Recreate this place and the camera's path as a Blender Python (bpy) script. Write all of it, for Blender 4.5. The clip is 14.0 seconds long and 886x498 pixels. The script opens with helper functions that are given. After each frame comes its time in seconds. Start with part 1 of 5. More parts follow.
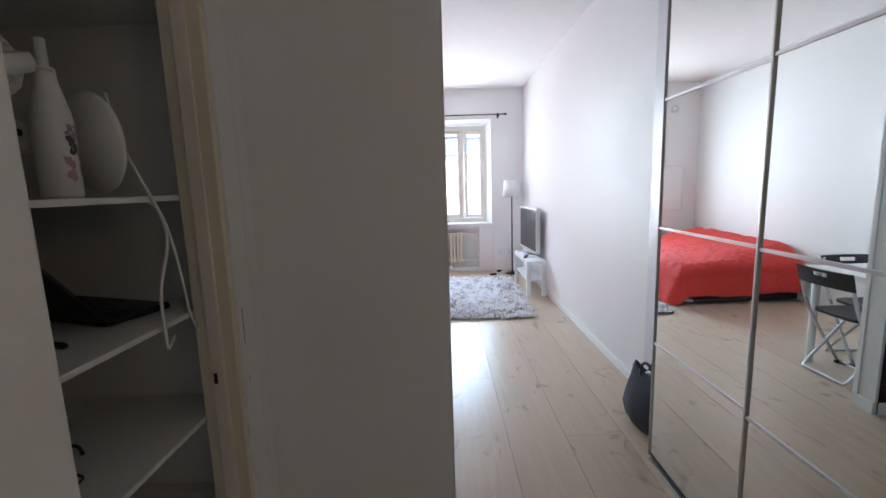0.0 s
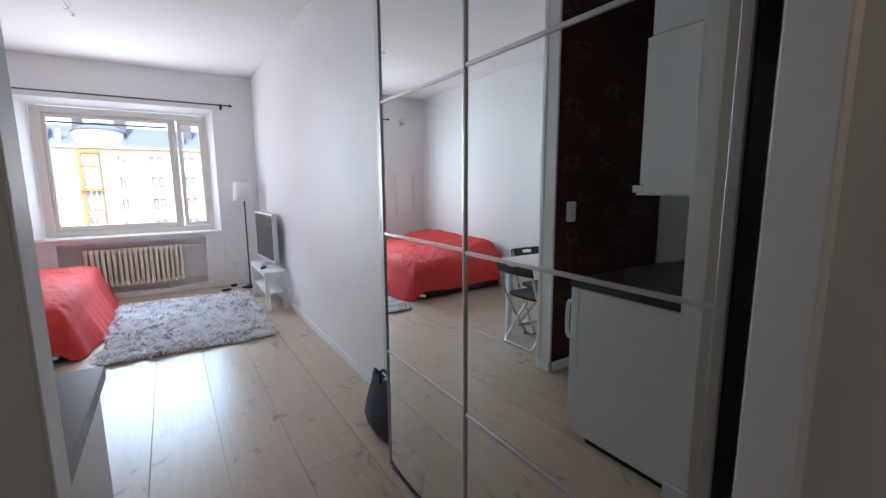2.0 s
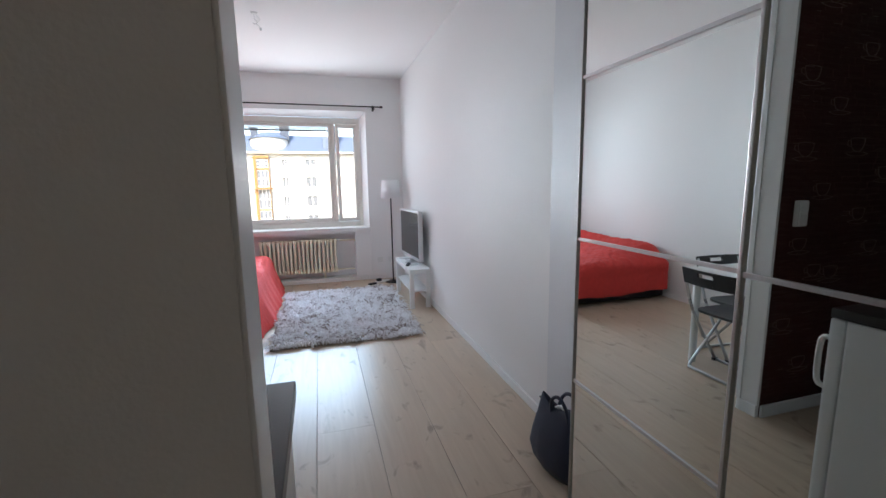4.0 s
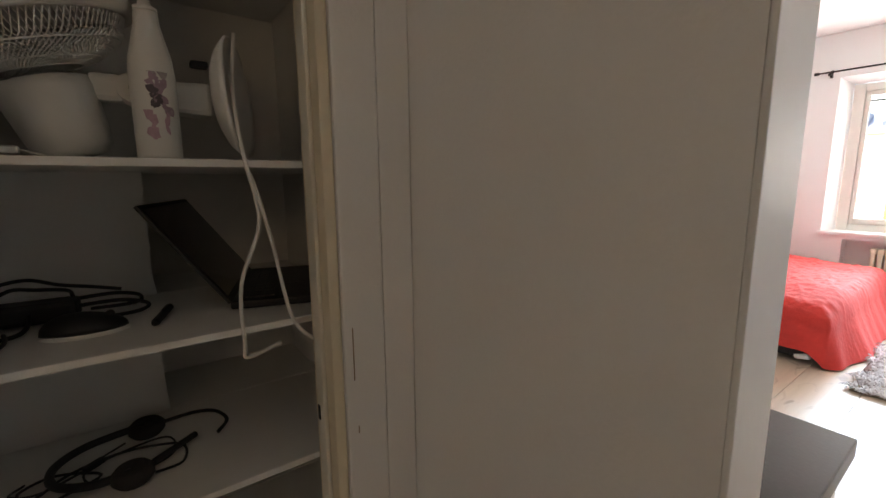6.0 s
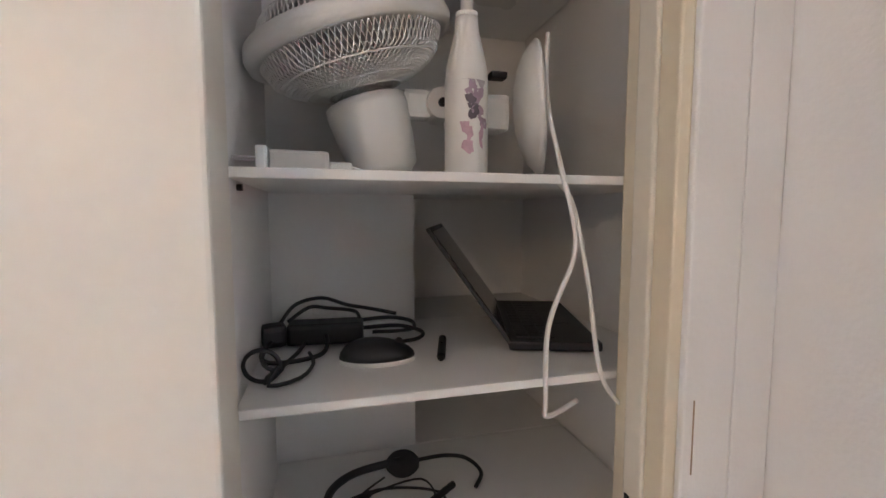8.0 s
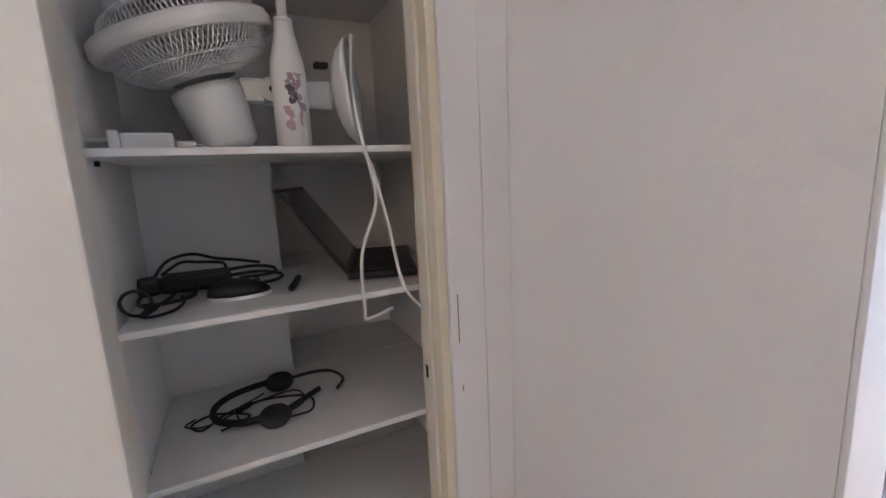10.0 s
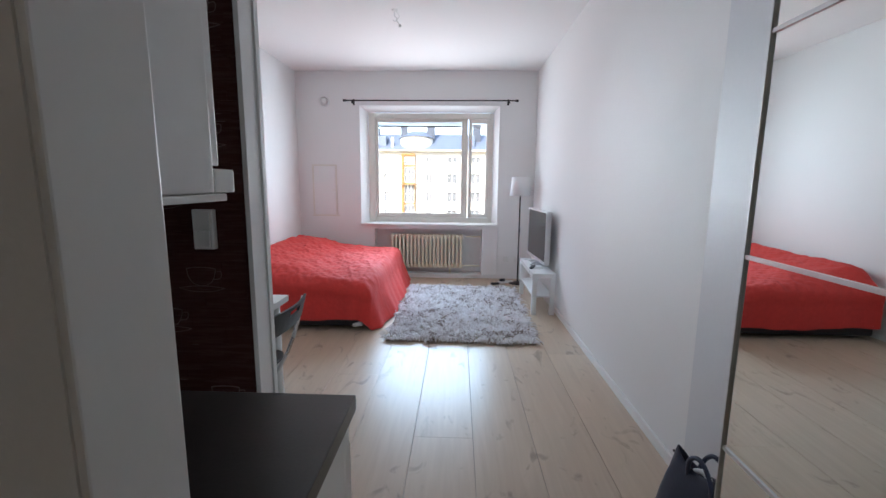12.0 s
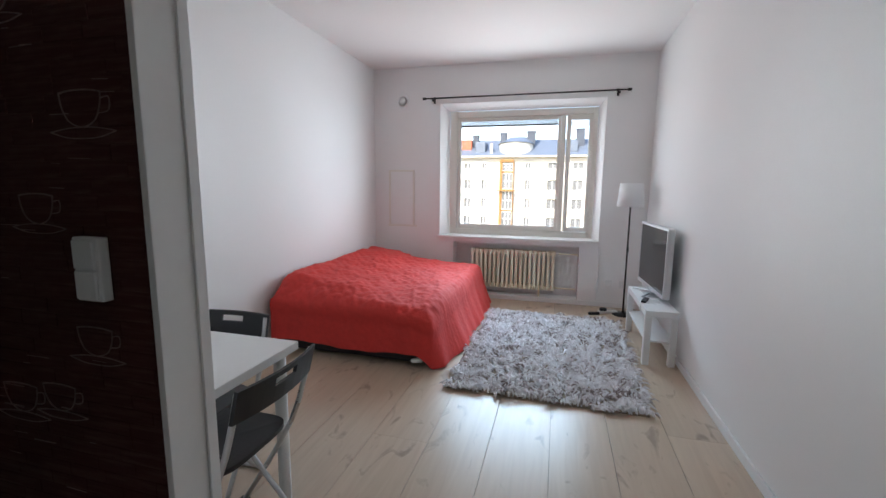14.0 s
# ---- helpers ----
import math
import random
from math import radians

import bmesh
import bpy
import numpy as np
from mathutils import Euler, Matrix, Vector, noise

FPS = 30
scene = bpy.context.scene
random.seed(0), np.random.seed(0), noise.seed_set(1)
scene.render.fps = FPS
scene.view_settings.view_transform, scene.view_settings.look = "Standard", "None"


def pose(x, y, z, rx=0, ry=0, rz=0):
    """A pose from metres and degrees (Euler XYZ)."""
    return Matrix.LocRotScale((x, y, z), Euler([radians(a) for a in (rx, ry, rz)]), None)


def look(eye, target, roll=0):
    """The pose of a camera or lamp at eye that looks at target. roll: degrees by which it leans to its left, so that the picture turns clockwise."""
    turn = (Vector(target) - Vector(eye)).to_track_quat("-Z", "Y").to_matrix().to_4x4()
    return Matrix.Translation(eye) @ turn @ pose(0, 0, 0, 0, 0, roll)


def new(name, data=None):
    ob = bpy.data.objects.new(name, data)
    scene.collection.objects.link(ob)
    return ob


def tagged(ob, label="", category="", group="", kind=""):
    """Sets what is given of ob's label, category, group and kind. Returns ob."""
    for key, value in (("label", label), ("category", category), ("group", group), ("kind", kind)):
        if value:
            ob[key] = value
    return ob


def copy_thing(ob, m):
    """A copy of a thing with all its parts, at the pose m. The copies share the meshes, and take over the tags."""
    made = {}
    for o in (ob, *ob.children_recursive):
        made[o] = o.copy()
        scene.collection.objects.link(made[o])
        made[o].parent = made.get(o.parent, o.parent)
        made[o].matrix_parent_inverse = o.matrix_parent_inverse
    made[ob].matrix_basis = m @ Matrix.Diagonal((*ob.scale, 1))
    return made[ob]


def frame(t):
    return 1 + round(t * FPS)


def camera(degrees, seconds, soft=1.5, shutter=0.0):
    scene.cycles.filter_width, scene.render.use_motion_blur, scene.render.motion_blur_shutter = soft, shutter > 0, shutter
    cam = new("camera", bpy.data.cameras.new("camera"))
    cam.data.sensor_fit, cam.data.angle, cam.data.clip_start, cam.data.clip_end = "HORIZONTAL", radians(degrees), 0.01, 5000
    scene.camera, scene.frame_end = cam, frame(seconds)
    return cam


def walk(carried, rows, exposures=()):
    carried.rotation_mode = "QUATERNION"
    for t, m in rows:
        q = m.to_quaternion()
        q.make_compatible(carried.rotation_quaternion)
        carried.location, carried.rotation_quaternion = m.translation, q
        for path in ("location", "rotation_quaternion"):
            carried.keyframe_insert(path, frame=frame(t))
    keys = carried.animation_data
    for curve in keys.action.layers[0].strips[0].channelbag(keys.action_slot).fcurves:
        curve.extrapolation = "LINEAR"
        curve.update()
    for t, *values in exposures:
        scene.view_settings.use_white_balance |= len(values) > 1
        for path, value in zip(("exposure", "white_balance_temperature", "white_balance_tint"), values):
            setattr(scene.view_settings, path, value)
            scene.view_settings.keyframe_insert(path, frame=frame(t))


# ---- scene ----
cam = camera(92.7, 14.0)
PATH = [
    (0, (1.531, 1.37, 1.414), (1.524, 3.348, 1.118), -1.8),
    (0.5, (1.506, 1.397, 1.404), (1.898, 3.336, 1.11), -1.2),
    (1, (1.555, 1.46, 1.392), (2.185, 3.336, 1.098), -1.0),
    (1.5, (1.667, 1.547, 1.402), (2.596, 3.292, 1.101), -0.6),
    (2, (1.723, 1.58, 1.404), (2.795, 3.242, 1.105), -0.4),
    (2.2, (1.724, 1.59, 1.405), (2.799, 3.25, 1.107), -0.6),
    (4.3, (1.606, 2.041, 1.393), (1.91, 3.995, 1.09), -0.8),
    (4.5, (1.621, 2.078, 1.382), (1.719, 4.052, 1.08), -0.7),
    (5, (1.693, 2.11, 1.381), (1.119, 4.003, 1.082), -0.4),
    (5.5, (1.712, 2.084, 1.37), (0.478, 3.627, 1.06), -0.4),
    (6, (1.652, 2.031, 1.379), (0.061, 3.201, 1.062), -0.5),
    (6.5, (1.545, 1.986, 1.381), (-0.252, 2.812, 1.079), -0.3),
    (7, (1.443, 1.929, 1.382), (-0.459, 2.496, 1.138), 1.8),
    (7.2, (1.411, 1.916, 1.39), (-0.513, 2.454, 1.288), 0.1),
    (9.3, (1.565, 1.898, 1.313), (-0.329, 2.406, 0.922), -0.1),
    (9.5, (1.591, 1.908, 1.32), (-0.289, 2.447, 0.902), -0.2),
    (10, (1.676, 1.963, 1.357), (-0.09, 2.837, 1.014), -2.7),
    (10.5, (1.722, 2.04, 1.398), (0.406, 3.507, 1.057), -0.8),
    (11, (1.756, 2.097, 1.401), (1.058, 3.944, 1.081), -0.5),
    (11.5, (1.757, 2.14, 1.386), (1.51, 4.1, 1.072), 0.3),
    (12, (1.755, 2.18, 1.379), (1.688, 4.155, 1.07), 0.5),
    (12.5, (1.814, 2.313, 1.367), (1.754, 4.289, 1.065), 0.2),
    (13, (1.936, 2.513, 1.39), (1.869, 4.49, 1.096), 0.6),
    (13.5, (1.933, 2.754, 1.368), (1.789, 4.728, 1.079), 0.9),
    (14, (1.839, 2.984, 1.392), (1.323, 4.895, 1.108), 0.6),
]
EXPOSURE = [(0, 3.0, 6200, 11), (1, 2.9, 6200, 11), (2, 2.5, 6200, 12), (4.3, 2.25, 6350, 11), (5, 2.15, 6550, 11), (5.5, 2.1, 6800, 11), (6, 3.3, 7600, 14), (6.5, 5.3, 7200, 12),
            (7, 5.3, 6800, 14), (9.3, 5.05, 6100, 19), (10, 4.9, 5950, 19), (10.5, 3.85, 6100, 15), (11, 3.25, 5950, 12), (11.5, 2.75, 6150, 10), (12, 2.35, 6250, 11), (13, 2.2, 6400, 11), (14, 2.1, 6550, 10)]
walk(cam, [(t, look(eye, at, roll)) for t, eye, at, roll in PATH], EXPOSURE)
# ---------------------------------------------------------------- light
world = bpy.data.worlds.new("sky")
scene.world = world
world.use_nodes = True
wn = world.node_tree
sky = wn.nodes.new("ShaderNodeTexSky")
sky.sky_type = "NISHITA"
sky.sun_disc = False
sky.sun_elevation, sky.sun_rotation = radians(42), radians(200)
wn.links.new(sky.outputs[0], wn.nodes["Background"].inputs[0])
wn.nodes["Background"].inputs[1].default_value = 0.15

sun = new("sun", bpy.data.lights.new("sun", "SUN"))
sun.data.energy, sun.data.angle, sun.data.color = 2.0, radians(0.5), (1.0, 0.95, 0.87)
sun.matrix_world = look((0, 0, 30), (10, 27, 4))

# daylight through the window opening: the sky above the roofs opposite, the bright houses straight across,
# and the sunlit street and facades below, which throw light up on the ceiling
for turn, dip, watts, wide, tall, depth, cone, tint in (
        (0, 43, 2.5, 1.62, 0.5, 8.24, 66, (0.50, 0.76, 1.0)), (0, 0, 4.8, 1.62, 1.30, 8.42, 180, (0.83, 0.92, 1.0)), (0, -30, 1.5, 1.62, 0.5, 8.27, 110, (0.98, 0.96, 0.96)),
        (-22, 0, 0.7, 0.5, 1.30, 8.38, 30, (0.74, 0.87, 1.0)), (19, 0, 0.5, 0.5, 1.30, 8.38, 24, (0.8, 0.92, 1.0)), (-48, 0, 1.0, 0.5, 1.30, 8.30, 70, (0.74, 0.87, 1.0))):
    window_light = new("window_light", bpy.data.lights.new("window_light", "AREA"))
    window_light.data.shape, window_light.data.size, window_light.data.size_y = "RECTANGLE", wide, tall
    window_light.data.energy, window_light.data.color = watts, tint
    window_light.data.spread = radians(cone)
    a, b = radians(turn), radians(dip)
    window_light.matrix_world = look((1.35, depth, 1.60), (1.35 + math.sin(a) * math.cos(b), depth - math.cos(a) * math.cos(b), 1.60 - math.sin(b)))


# ---------------------------------------------------------------- materials
def material(name, colour, rough=0.6, metal=0.0, vary=0.06, scale=3.0, grain=40.0, bump=0.05, sheen=0.0, per_piece=0.0,
             island=0.0, stretch=(1, 1, 1), coat=0.0):
    m = bpy.data.materials.new(name)
    m.use_nodes = True
    n, l = m.node_tree.nodes, m.node_tree.links
    p = n["Principled BSDF"]
    p.inputs["Metallic"].default_value = metal
    p.inputs["Coat Weight"].default_value = coat
    p.inputs["Sheen Weight"].default_value = sheen
    co = n.new("ShaderNodeTexCoord")
    mp = n.new("ShaderNodeMapping")
    mp.inputs["Scale"].default_value = stretch
    l.new(co.outputs["Object"], mp.inputs[0])
    big, fine = n.new("ShaderNodeTexNoise"), n.new("ShaderNodeTexNoise")
    big.inputs["Scale"].default_value, fine.inputs["Scale"].default_value = scale, grain
    big.inputs["Detail"].default_value = fine.inputs["Detail"].default_value = 4
    l.new(mp.outputs[0], big.inputs[0]), l.new(mp.outputs[0], fine.inputs[0])
    add = n.new("ShaderNodeMath")
    add.operation = "ADD"
    l.new(big.outputs[0], add.inputs[0]), l.new(fine.outputs[0], add.inputs[1])
    total = add
    for amount, node, out in ((per_piece, "ShaderNodeObjectInfo", "Random"), (island, "ShaderNodeNewGeometry", "Random Per Island")):
        if amount:
            src = n.new(node)
            mul = n.new("ShaderNodeMath")
            mul.operation = "MULTIPLY_ADD"
            mul.inputs[1].default_value = amount
            l.new(src.outputs[out], mul.inputs[0]), l.new(total.outputs[0], mul.inputs[2])
            total = mul
    span = 2.0 + per_piece + island
    rng = n.new("ShaderNodeMapRange")
    rng.inputs["From Min"].default_value, rng.inputs["From Max"].default_value = 0.25 * span, 0.75 * span
    rng.inputs["To Min"].default_value, rng.inputs["To Max"].default_value = 1 - vary, 1 + vary
    l.new(total.outputs[0], rng.inputs["Value"])
    tint = n.new("ShaderNodeVectorMath")
    tint.operation = "SCALE"
    tint.inputs[0].default_value = colour
    l.new(rng.outputs[0], tint.inputs["Scale"])
    l.new(tint.outputs[0], p.inputs["Base Color"])
    rr = n.new("ShaderNodeMapRange")
    rr.inputs["To Min"].default_value, rr.inputs["To Max"].default_value = max(0, rough - 0.08), min(1, rough + 0.08)
    l.new(big.outputs[0], rr.inputs["Value"]), l.new(rr.outputs[0], p.inputs["Roughness"])
    if bump:
        b = n.new("ShaderNodeBump")
        b.inputs["Strength"].default_value, b.inputs["Distance"].default_value = bump, 0.004
        l.new(fine.outputs[0], b.inputs["Height"]), l.new(b.outputs[0], p.inputs["Normal"])
    return m


def mirror_material():
    m = bpy.data.materials.new("mirror_glass")
    m.use_nodes = True
    p = m.node_tree.nodes["Principled BSDF"]
    p.inputs["Base Color"].default_value = (0.80, 0.84, 0.82, 1)
    p.inputs["Metallic"].default_value, p.inputs["Roughness"].default_value = 1.0, 0.012
    return m


def glass_material():
    m = bpy.data.materials.new("window_glass")
    m.use_nodes = True
    p = m.node_tree.nodes["Principled BSDF"]
    p.inputs["Base Color"].default_value = (1, 1, 1, 1)
    p.inputs["Roughness"].default_value, p.inputs["IOR"].default_value = 0.0, 1.45
    p.inputs["Transmission Weight"].default_value = 1.0
    return m


PAINT = material("wall_paint", (0.85, 0.845, 0.835), 0.75, vary=0.02, scale=1.2, grain=160, bump=0.12)
CEIL = material("ceiling_paint", (0.87, 0.865, 0.855), 0.85, vary=0.015, scale=0.8, grain=120, bump=0.1)
TRIM = material("white_trim", (0.82, 0.82, 0.81), 0.35, vary=0.02, grain=30, bump=0.03)
CREAM = material("cream_paint", (0.80, 0.72, 0.56), 0.42, vary=0.05, scale=5, grain=60, bump=0.06)
CREAM_DOOR = material("cream_door_paint", (0.79, 0.76, 0.69), 0.4, vary=0.03, scale=2, grain=60, bump=0.05)
CREAM_PALE = material("pale_cream_paint", (0.82, 0.77, 0.66), 0.42, vary=0.05, scale=5, grain=60, bump=0.06)
SCUFF = material("bare_brown_wood", (0.30, 0.22, 0.15), 0.8, vary=0.3, scale=20, bump=0.1)
FRAME = material("window_paint", (0.80, 0.77, 0.70), 0.4, vary=0.03, scale=4, grain=60, bump=0.05)
LAMINATE = material("white_laminate", (0.80, 0.80, 0.79), 0.3, vary=0.02, grain=25, bump=0.01)
# a little darker and greyer than PAINT, for the wall end by the wardrobe
GREYER_WHITE = material("greyer_off_white", (0.71, 0.72, 0.735), 0.5, vary=0.02, scale=2, grain=60, bump=0.03)
DARK_TOP = material("dark_worktop", (0.030, 0.024, 0.022), 0.32, vary=0.25, scale=14, grain=130, bump=0.05)
MIRROR, GLASS = mirror_material(), glass_material()
ALU = material("brushed_aluminium", (0.62, 0.62, 0.62), 0.35, metal=1.0, vary=0.05, grain=90, bump=0.03, stretch=(1, 1, 0.1))
CHROME = material("grey_lacquered_steel", (0.56, 0.57, 0.58), 0.3, metal=0.85, vary=0.04, bump=0.0)
BLACK = material("black_plastic", (0.009, 0.010, 0.014), 0.5, vary=0.15, grain=90, bump=0.03)
BLACK_METAL = material("black_metal", (0.02, 0.018, 0.017), 0.4, metal=0.4, vary=0.1, bump=0.02)
WHITE_PLASTIC = material("white_plastic", (0.78, 0.78, 0.76), 0.35, vary=0.03, bump=0.02)
RED = material("red_cotton", (0.65, 0.042, 0.034), 0.8, vary=0.12, scale=5, grain=26, bump=1.0, sheen=0.04)
GREY_FABRIC = material("dark_grey_fabric", (0.035, 0.033, 0.035), 0.9, vary=0.2, grain=300, bump=0.4)
SHEET = material("white_cotton", (0.78, 0.77, 0.75), 0.9, vary=0.04, grain=200, bump=0.3)


def pile_material():
    m = bpy.data.materials.new("shaggy_pile")
    m.use_nodes = True
    n, l = m.node_tree.nodes, m.node_tree.links
    p = n["Principled BSDF"]
    geo, co = n.new("ShaderNodeNewGeometry"), n.new("ShaderNodeTexCoord")
    patch = n.new("ShaderNodeTexNoise")
    patch.inputs["Scale"].default_value, patch.inputs["Detail"].default_value = 9, 3
    l.new(co.outputs["Object"], patch.inputs[0])
    mixv = n.new("ShaderNodeMath")
    mixv.operation = "MULTIPLY_ADD"
    mixv.inputs[1].default_value = 0.72
    l.new(geo.outputs["Random Per Island"], mixv.inputs[0])
    sub = n.new("ShaderNodeMath")
    sub.operation = "MULTIPLY_ADD"
    sub.inputs[1].default_value, sub.inputs[2].default_value = 1.7, -0.66
    l.new(patch.outputs[0], sub.inputs[0]), l.new(sub.outputs[0], mixv.inputs[2])
    ramp = n.new("ShaderNodeValToRGB")
    e = ramp.color_ramp.elements
    e[0].position, e[0].color = 0.10, (0.27, 0.215, 0.20, 1)
    e[1].position, e[1].color = 0.85, (0.87, 0.86, 0.88, 1)
    mid = e.new(0.38)
    mid.color = (0.72, 0.68, 0.69, 1)
    l.new(mixv.outputs[0], ramp.inputs[0]), l.new(ramp.outputs[0], p.inputs["Base Color"])
    p.inputs["Roughness"].default_value = 0.9
    p.inputs["Sheen Weight"].default_value = 0.2
    return m


PILE = pile_material()
RUG_BACK = material("rug_backing", (0.36, 0.29, 0.22), 0.95, vary=0.2, grain=200, bump=0.3)
RADIATOR = material("cream_radiator_paint", (0.84, 0.78, 0.60), 0.4, vary=0.05, scale=6, bump=0.05)
BAG = material("navy_leatherette", (0.014, 0.021, 0.048), 0.5, vary=0.25, scale=8, grain=180, bump=0.3)
SHADE = material("lamp_shade_fabric", (0.80, 0.80, 0.80), 0.85, vary=0.02, grain=400, bump=0.15)
SCREEN = material("tv_screen", (0.016, 0.016, 0.018), 0.12, vary=0.05, bump=0.0)
SILVER = material("silver_plastic", (0.62, 0.62, 0.63), 0.35, metal=0.2, vary=0.04, bump=0.02)


# ---------------------------------------------------------------- building helpers
def part(name, bm, mat, parent=None, label="", smooth=False):
    me = bpy.data.meshes.new(name)
    bm.to_mesh(me)
    bm.free()
    me.materials.append(mat)
    if smooth:
        for f in me.polygons:
            f.use_smooth = True
    ob = new(name, me)
    ob.parent = parent
    if label:
        ob["label"] = label
    return ob


def thing(name, label, category, at=(0, 0, 0), turn=0.0, group="", kind=""):
    ob = new(name)
    ob.matrix_basis = pose(*at, 0, 0, turn)
    ob.empty_display_size = 0.1
    return tagged(ob, label, category, group, kind)


def add_box(bm, x0, x1, y0, y1, z0, z1, bevel=0.0, m=None):
    made = bmesh.ops.create_cube(bm, size=1)["verts"]
    for v in made:
        v.co = Vector((x0 + (v.co.x + 0.5) * (x1 - x0), y0 + (v.co.y + 0.5) * (y1 - y0), z0 + (v.co.z + 0.5) * (z1 - z0)))
    if bevel:
        edges = list({e for v in made for e in v.link_edges})
        out = bmesh.ops.bevel(bm, geom=edges, offset=bevel, segments=2, affect="EDGES", profile=0.6)
        made = list({v for f in out["faces"] for v in f.verts} | {v for v in made if v.is_valid})
    if m is not None:
        bmesh.ops.transform(bm, matrix=m, verts=made)
    return made


def box(x0, x1, y0, y1, z0, z1, bevel=0.0, m=None):
    bm = bmesh.new()
    add_box(bm, x0, x1, y0, y1, z0, z1, bevel, m)
    return bm


def boxes(rows, bevel=0.0):
    bm = bmesh.new()
    for r in rows:
        add_box(bm, *r, bevel=bevel)
    return bm


def add_tube(bm, points, r, seg=8, closed=False):
    """A round bar along points; r is one radius or one for each point."""
    pts = [Vector(p) for p in points]
    n = len(pts)
    rs = r if isinstance(r, (list, tuple)) else [r] * n
    rings, up = [], None
    for i, p in enumerate(pts):
        a, b = pts[(i - 1) % n if closed else max(i - 1, 0)], pts[(i + 1) % n if closed else min(i + 1, n - 1)]
        d = (b - a).normalized()
        if up is None:
            up = d.orthogonal().normalized()
        side = (up - d * up.dot(d))
        side = side.normalized() if side.length > 1e-5 else d.orthogonal().normalized()
        up = side
        other = d.cross(side)
        rings.append([bm.verts.new(p + rs[i] * (math.cos(2 * math.pi * k / seg) * side + math.sin(2 * math.pi * k / seg) * other)) for k in range(seg)])
    last = n if closed else n - 1
    for i in range(last):
        a, b = rings[i], rings[(i + 1) % n]
        for k in range(seg):
            bm.faces.new((a[k], a[(k + 1) % seg], b[(k + 1) % seg], b[k]))
    if not closed:
        bm.faces.new(rings[0][::-1]), bm.faces.new(rings[-1])


def tube(points, r, seg=8, closed=False):
    bm = bmesh.new()
    add_tube(bm, points, r, seg, closed)
    return bm


def lathe(profile, seg=24, m=None):
    """A turned body about z from (radius, height) pairs."""
    bm = bmesh.new()
    rings = [[bm.verts.new((r * math.cos(2 * math.pi * k / seg), r * math.sin(2 * math.pi * k / seg), z)) for k in range(seg)] for r, z in profile]
    for a, b in zip(rings, rings[1:]):
        for k in range(seg):
            bm.faces.new((a[k], a[(k + 1) % seg], b[(k + 1) % seg], b[k]))
    if profile[0][0] > 1e-4:
        bm.faces.new(rings[0][::-1])
    if profile[-1][0] > 1e-4:
        bm.faces.new(rings[-1])
    bmesh.ops.remove_doubles(bm, verts=bm.verts, dist=1e-5)
    if m is not None:
        bmesh.ops.transform(bm, matrix=m, verts=bm.verts)
    return bm


def smooth_path(points, steps=6):
    """A Catmull-Rom curve through points."""
    pts = [Vector(p) for p in points]
    pts = [pts[0]] + pts + [pts[-1]]
    out = []
    for a, b, c, d in zip(pts, pts[1:], pts[2:], pts[3:]):
        for k in range(steps):
            t = k / steps
            out.append(0.5 * (2 * b + (c - a) * t + (2 * a - 5 * b + 4 * c - d) * t * t + (3 * b - a - 3 * c + d) * t ** 3))
    return out + [pts[-1]]


def structure(name, bm, mat, label, category):
    return tagged(part(name, bm, mat), label, category, kind="structure")


# ---------------------------------------------------------------- the shell
CZ, NY, EX, WX = 2.895, 8.27, 2.83, -0.535
structure("ceiling", box(-0.75, 3.5, 0.0, 8.7, CZ, CZ + 0.15), CEIL, "smooth white painted ceiling", "ceiling")
structure("wall_west", box(WX - 0.18, WX, 2.30, NY, 0, CZ), PAINT, "white painted wall beside the bed", "wall")
structure("wall_east", box(EX, 3.5, 4.03, NY, 0, CZ), PAINT, "white painted wall behind the television", "wall")
structure("wall_beside_wardrobe", box(EX, 3.5, 3.36, 4.03, 0, CZ), GREYER_WHITE, "smooth off-white wall end beside the wardrobe, greyer than the walls", "wall")
structure("wall_alcove", box(3.2, 3.5, 1.87, 3.36, 0, CZ), PAINT, "white painted back wall of the wardrobe alcove", "wall")
structure("wall_hall_east", box(2.53, 3.5, 0.15, 1.87, 0, CZ), PAINT, "white painted hall wall beside the wardrobe", "wall")
structure("wall_hall_south", box(0.2, 3.5, 0.0, 0.15, 0, CZ), PAINT, "white painted wall closing the hall", "wall")
structure("wall_hall_west", boxes([(0.2, 1.06, 0.15, 1.745, 0, CZ), (0.984, 1.06, 2.270, 2.395, 0, CZ), (0.97, 1.06, 1.745, 2.270, 2.12, CZ), (0.2, 0.97, 1.745, 2.395, 2.4, CZ)]),
          PAINT, "white painted hall wall around the closet", "wall")
structure("wall_kitchen", box(-0.53, 1.535, 2.395, 2.483, 0, CZ), PAINT, "white painted wall between hall and kitchenette", "wall")
structure("wall_kitchen_west", box(-0.53, -0.34, 2.483, 3.69, 0, CZ), PAINT, "light grey painted end wall of the kitchenette", "wall")
structure("wall_partition", box(WX, 0.985, 3.705, 3.80, 0, CZ), PAINT, "white painted partition beside the kitchenette", "wall")
structure("wall_north", boxes([
    (-0.71, 0.36, NY, 8.62, 0, CZ), (2.322, 3.5, NY, 8.62, 0, CZ), (0.36, 2.322, NY, 8.62, 2.437, CZ),
    (0.36, 2.322, 8.47, 8.62, 0, 0.76), (0.36, 0.549, NY, 8.47, 0, 0.76), (2.11, 2.322, NY, 8.47, 0, 0.76),
    (0.549, 2.11, NY, 8.47, 0, 0.05), (0.549, 2.11, NY, 8.47, 0.715, 0.76)]), PAINT, "white painted outer wall with a radiator niche", "wall")

